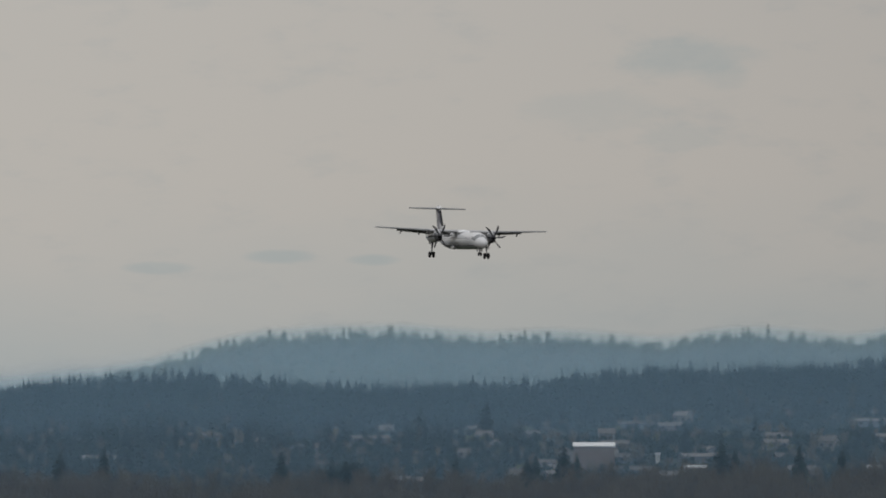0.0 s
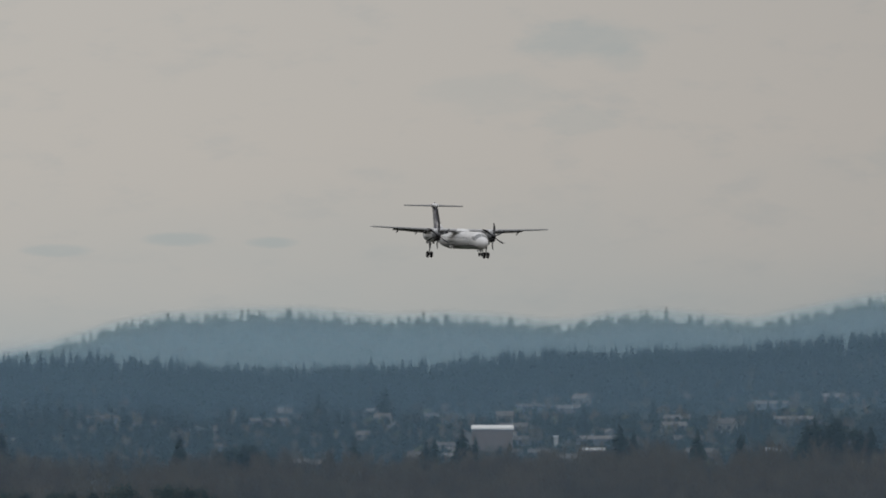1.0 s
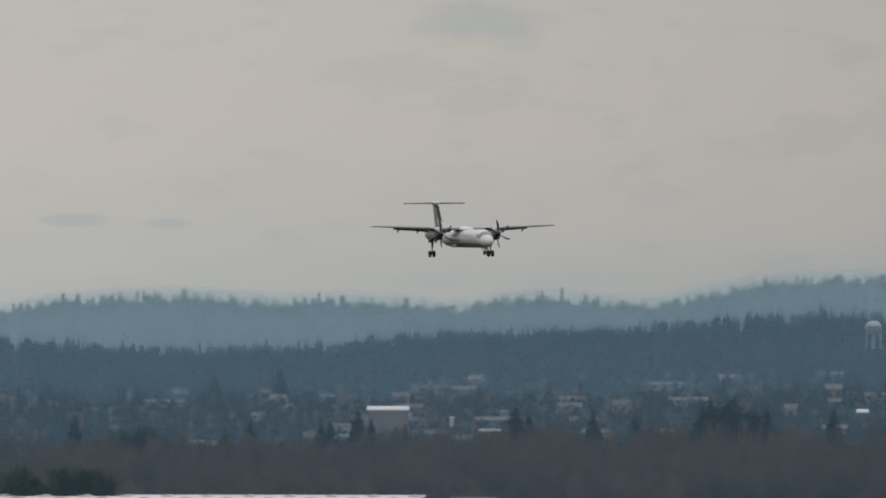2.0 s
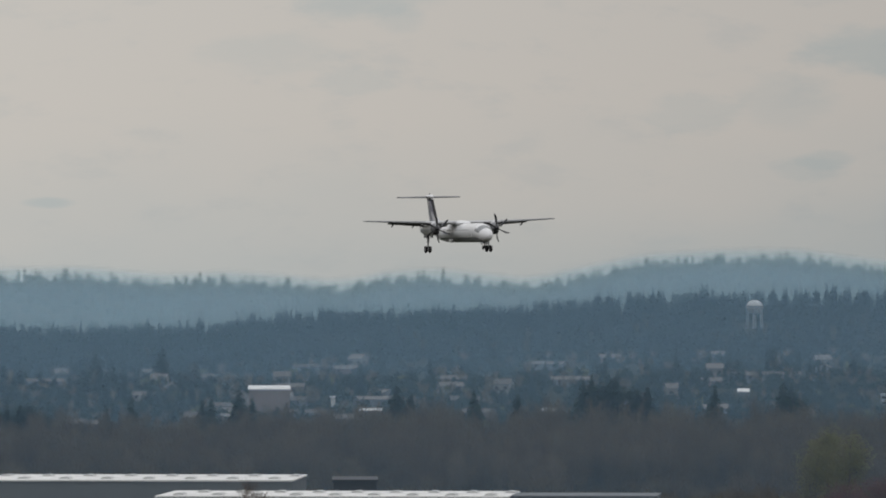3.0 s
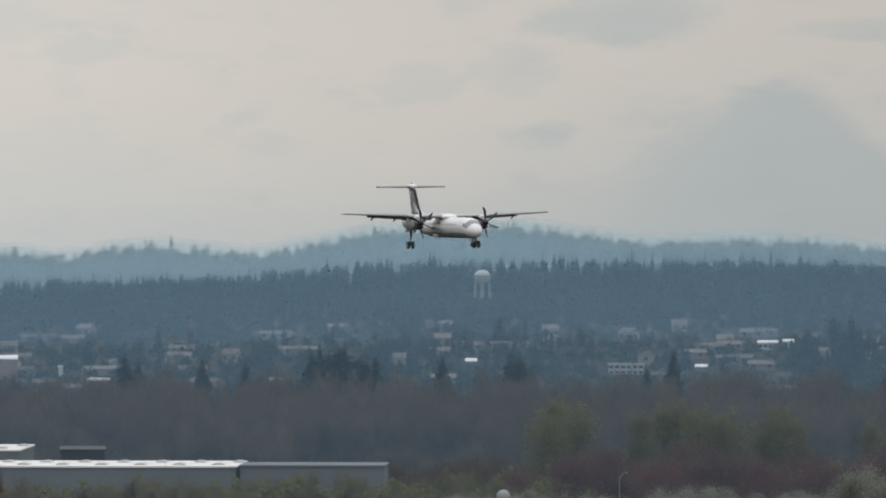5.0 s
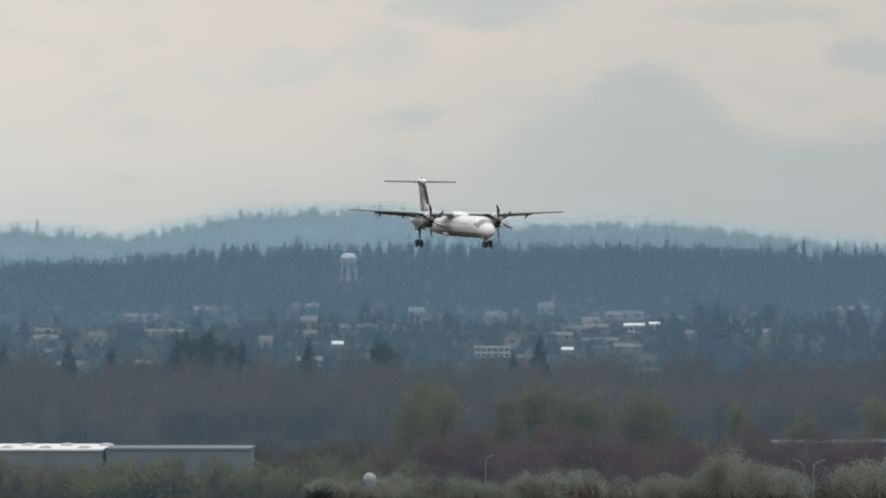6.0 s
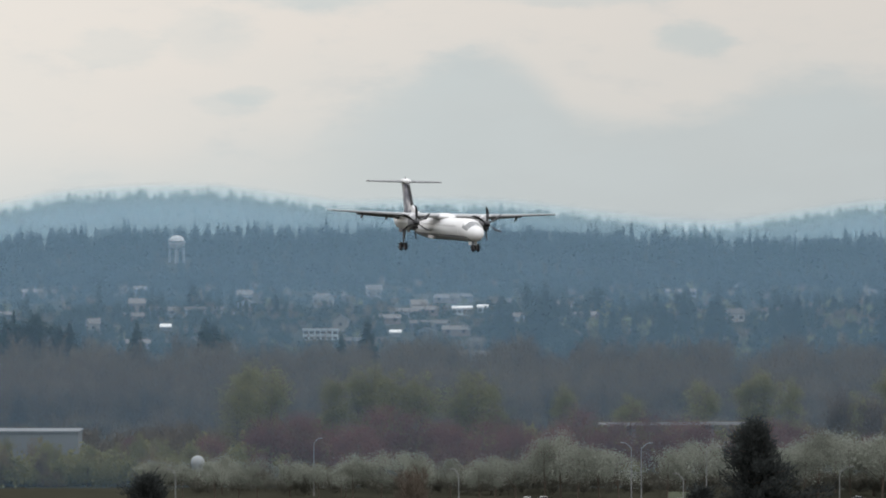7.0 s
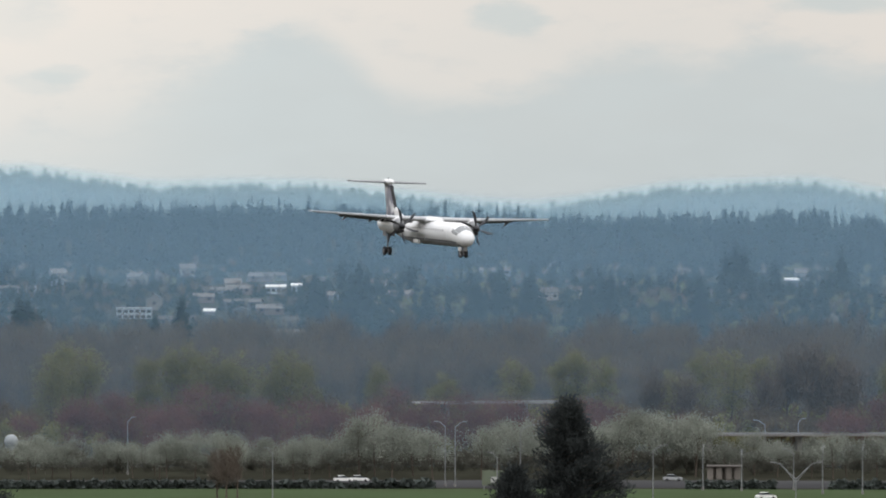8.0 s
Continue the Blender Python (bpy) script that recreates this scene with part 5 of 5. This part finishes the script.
for row in ((1.60, 1300, 13.6, 1, 1.2, 150), (2.85, 1506, 13.6, 1, 1.2, 0), (4.16, 1300, 13.6, 1, 1.3, 150), (5.81, 1434, 14.8, 1, 1.8, 0), (5.72, 1436, 14.8, 1, 1.6, 180), (6.19, 1300, 12.7, 1, 1.5, 150), (6.4, 1434, 14.0, 1, 2.4, 0),
            (7.6, 1330, 13.2, 1, 2.2, 0), (8.05, 1418, 10.2, 1, 1.2, 80), (8.40, 1416, 9.0, 1, 1.2, 90), (8.89, 1250, 12.7, 2, 4.2, 0), (8.87, 1418, 9.3, 1, 1.8, 180), (9.13, 1400, 10.6, 1, 1.0, 80), (9.49, 1400, 10.9, 1, 1.0, 80), (8.61, 1563, 11.2, 1, 2.0, 180), (8.91, 1563, 11.6, 1, 1.0, 10)):
    lamp_post(*row)


def car(b, d, label, paint, turn, kind="car", z=0.13):
    """A parked car: rounded body, glass house, wheels."""
    x, y = spot(b, d)
    ob = thing(kind, label, kind, pose(x, y, z, 0, 0, -b + turn), group="cars by the street")
    bm = bmesh.new()
    side = [(-2.2, 0.35), (-2.25, 0.75), (-2.0, 0.95), (-1.2, 1.0), (1.0, 0.98), (2.0, 0.82), (2.25, 0.6), (2.2, 0.32)]
    loft(bm, [[(u, v * k, w) for u, w in side] for v, k in ((-0.88, 1), (-0.8, 1), (0.8, 1), (0.88, 1))])
    part("body", bm, paint, ob)
    bm = bmesh.new()
    loft(bm, [[(-1.75, -w, 0.96), (-1.3, -w * 0.86, 1.46), (0.3, -w * 0.86, 1.5), (1.15, -w, 0.98), (1.15, w, 0.98), (0.3, w * 0.86, 1.5), (-1.3, w * 0.86, 1.46), (-1.75, w, 0.96)] for w in (0.8,)] + [[(-1.7, -0.7, 0.9), (-1.2, -0.7, 0.9), (0.3, -0.7, 0.9), (1.1, -0.7, 0.9), (1.1, 0.7, 0.9), (0.3, 0.7, 0.9), (-1.2, 0.7, 0.9), (-1.7, 0.7, 0.9)]])
    part("windows", bm, M["glass"], ob, "dark car windows")
    bm = bmesh.new()
    box(bm, -1.3, 0.3, -0.68, 0.68, 1.44, 1.53, 0.03)
    part("roof", bm, paint, ob)
    for u in (-1.35, 1.35):
        for v in (-0.8, 0.8):
            bm = bmesh.new()
            rod(bm, (u, v - 0.1, 0.32), (u, v + 0.1, 0.32), 0.32, n=14)
            part("wheel", bm, M["tyre"], ob)
    return ob


car(4.80, 1458, "white car parked by the clipped hedge", M["car"], 4)
car(4.945, 1459, "white car waiting behind another at the hedge", M["car"], 2)
car(7.78, 1466, "silver car on the street under pale trees", M["silver"], 0)
car(8.62, 1372, "white car in the car park among lamp posts", M["car"], 20, z=0.06)


def build_small_flats():
    # green sign board seen beside the street
    b, d = 6.16, 1418
    x, y = spot(b, d)
    ob = thing("notice_board", "weathered green notice board on two posts", "sign", pose(x, y, 0, 0, 0, -b))
    bm = bmesh.new()
    box(bm, -2.6, 2.6, -0.08, 0.08, 1.0, 4.4, 0.03)
    board = part("board", bm, M["sign"], ob)
    bm = bmesh.new()
    box(bm, -0.7, 1.1, -0.11, -0.085, 1.7, 3.0)
    part("label_panel", bm, M["tank"], board, "pale blank panel")
    for q in (-2.2, 2.2):
        bm = bmesh.new()
        rod(bm, (q, 0.15, -0.3), (q, 0.15, 4.1), 0.09)
        part("post", bm, M["zinc"], ob)
    # low brick shelter under the trees
    b, d = 8.24, 1478
    x, y = spot(b, d)
    ob = thing("shelter", "small tan brick shelter with dark openings", "shelter", pose(x, y, 0, 0, 0, -b))
    for q in (-3.2, -1.1, 1.1, 3.2):
        bm = bmesh.new()
        box(bm, q - 0.7, q + 0.7, -0.5, 0.5, -0.2, 2.9, 0.05)
        part("pillar", bm, M["cream"], ob)
    bm = bmesh.new()
    box(bm, -4.0, 4.0, -1.0, 4.0, 2.905, 3.3, 0.08)
    part("roof", bm, M["shingle"], ob)
    bm = bmesh.new()
    box(bm, -3.6, 3.6, 3.2, 3.5, -0.2, 2.9)
    part("back_wall", bm, M["cream"], ob)
    # leafless trees in front of the street and the warehouse
    rng = np.random.default_rng(61)
    kinds = [bare_kind("bare_tree", "small dark leafless tree in the open", rng, 11, 5, 520, "small bare trees", 1.6, 0.05, "bark") for _ in range(2)]
    plant(kinds, rng, [(-2.92, 1552, 1.72), (-2.79, 1553, 1.4), (3.66, 1345, 1.2), (3.74, 1340, 1.3), (3.84, 1350, 1.15), (-2.0, 1560, 0.8), (-1.2, 1565, 0.85), (-0.95, 1560, 0.7), (0.4, 1560, 0.9), (-3.5, 1560, 0.7), (-1.55, 1562, 1.05), (-1.38, 1558, 0.8), (-0.3, 1562, 0.75), (-2.4, 1560, 0.7), (-3.2, 1562, 0.8)])


build_small_flats()


# ---- what moves ----
def motions():
    """The airliner comes down towards the field; its propellers turn."""
    # seconds, x, y, z, heading, nose up, bank
    flight = [
        (0, -65.65, 996.97, 79.57, 161.96, -1.06, -1.31),
        (0.5, -56.68, 979.46, 77.80, 161.87, -1.21, -1.52),
        (1, -47.73, 961.95, 76.23, 162.07, -1.39, -0.81),
        (1.5, -38.84, 944.38, 74.67, 162.40, -1.41, 0.24),
        (3, -12.22, 891.09, 70.61, 162.99, -0.43, 1.04),
        (3.5, -3.36, 873.01, 69.58, 163.26, -0.28, 0.49),
        (4, 5.27, 854.70, 68.40, 163.56, -0.65, 0.21),
        (4.5, 13.91, 836.15, 67.43, 164.11, -0.84, 0.82),
        (6, 39.41, 778.64, 63.98, 165.98, -1.54, -0.45),
        (6.5, 47.83, 758.74, 62.81, 166.40, -1.56, -1.57),
        (7, 56.21, 738.41, 61.43, 166.90, -1.48, -1.02),
        (7.5, 64.46, 717.63, 59.95, 167.39, -1.59, -1.24),
        (8, 72.60, 696.36, 58.44, 167.50, -1.65, -1.99),
    ]
    walk(airliner, [(t, pose(x, y, z, bank, -up, 90 - heading)) for t, x, y, z, heading, up, bank in flight])
    # blade angle from upright at some times; the blades pass one place in each thirtieth of a second
    seen_t = [0, 0.5, 1.0, 1.5, 3.0, 4.0, 4.5, 6.0, 6.5, 7.0, 7.5, 8.0]
    seen_a = [34, 52, 56, 62, 65, 68, 67, 63, 54, 60, 65, 71]
    for prop, side in propellers:
        rows = []
        for k in range(241):
            t = k / 30
            angle = 60 * k + np.interp(t, seen_t, seen_a)
            rows.append((t, pose(-11.4, side * 4.4, 0.66, float(angle), 0, 0)))
        walk(prop, rows)


motions()
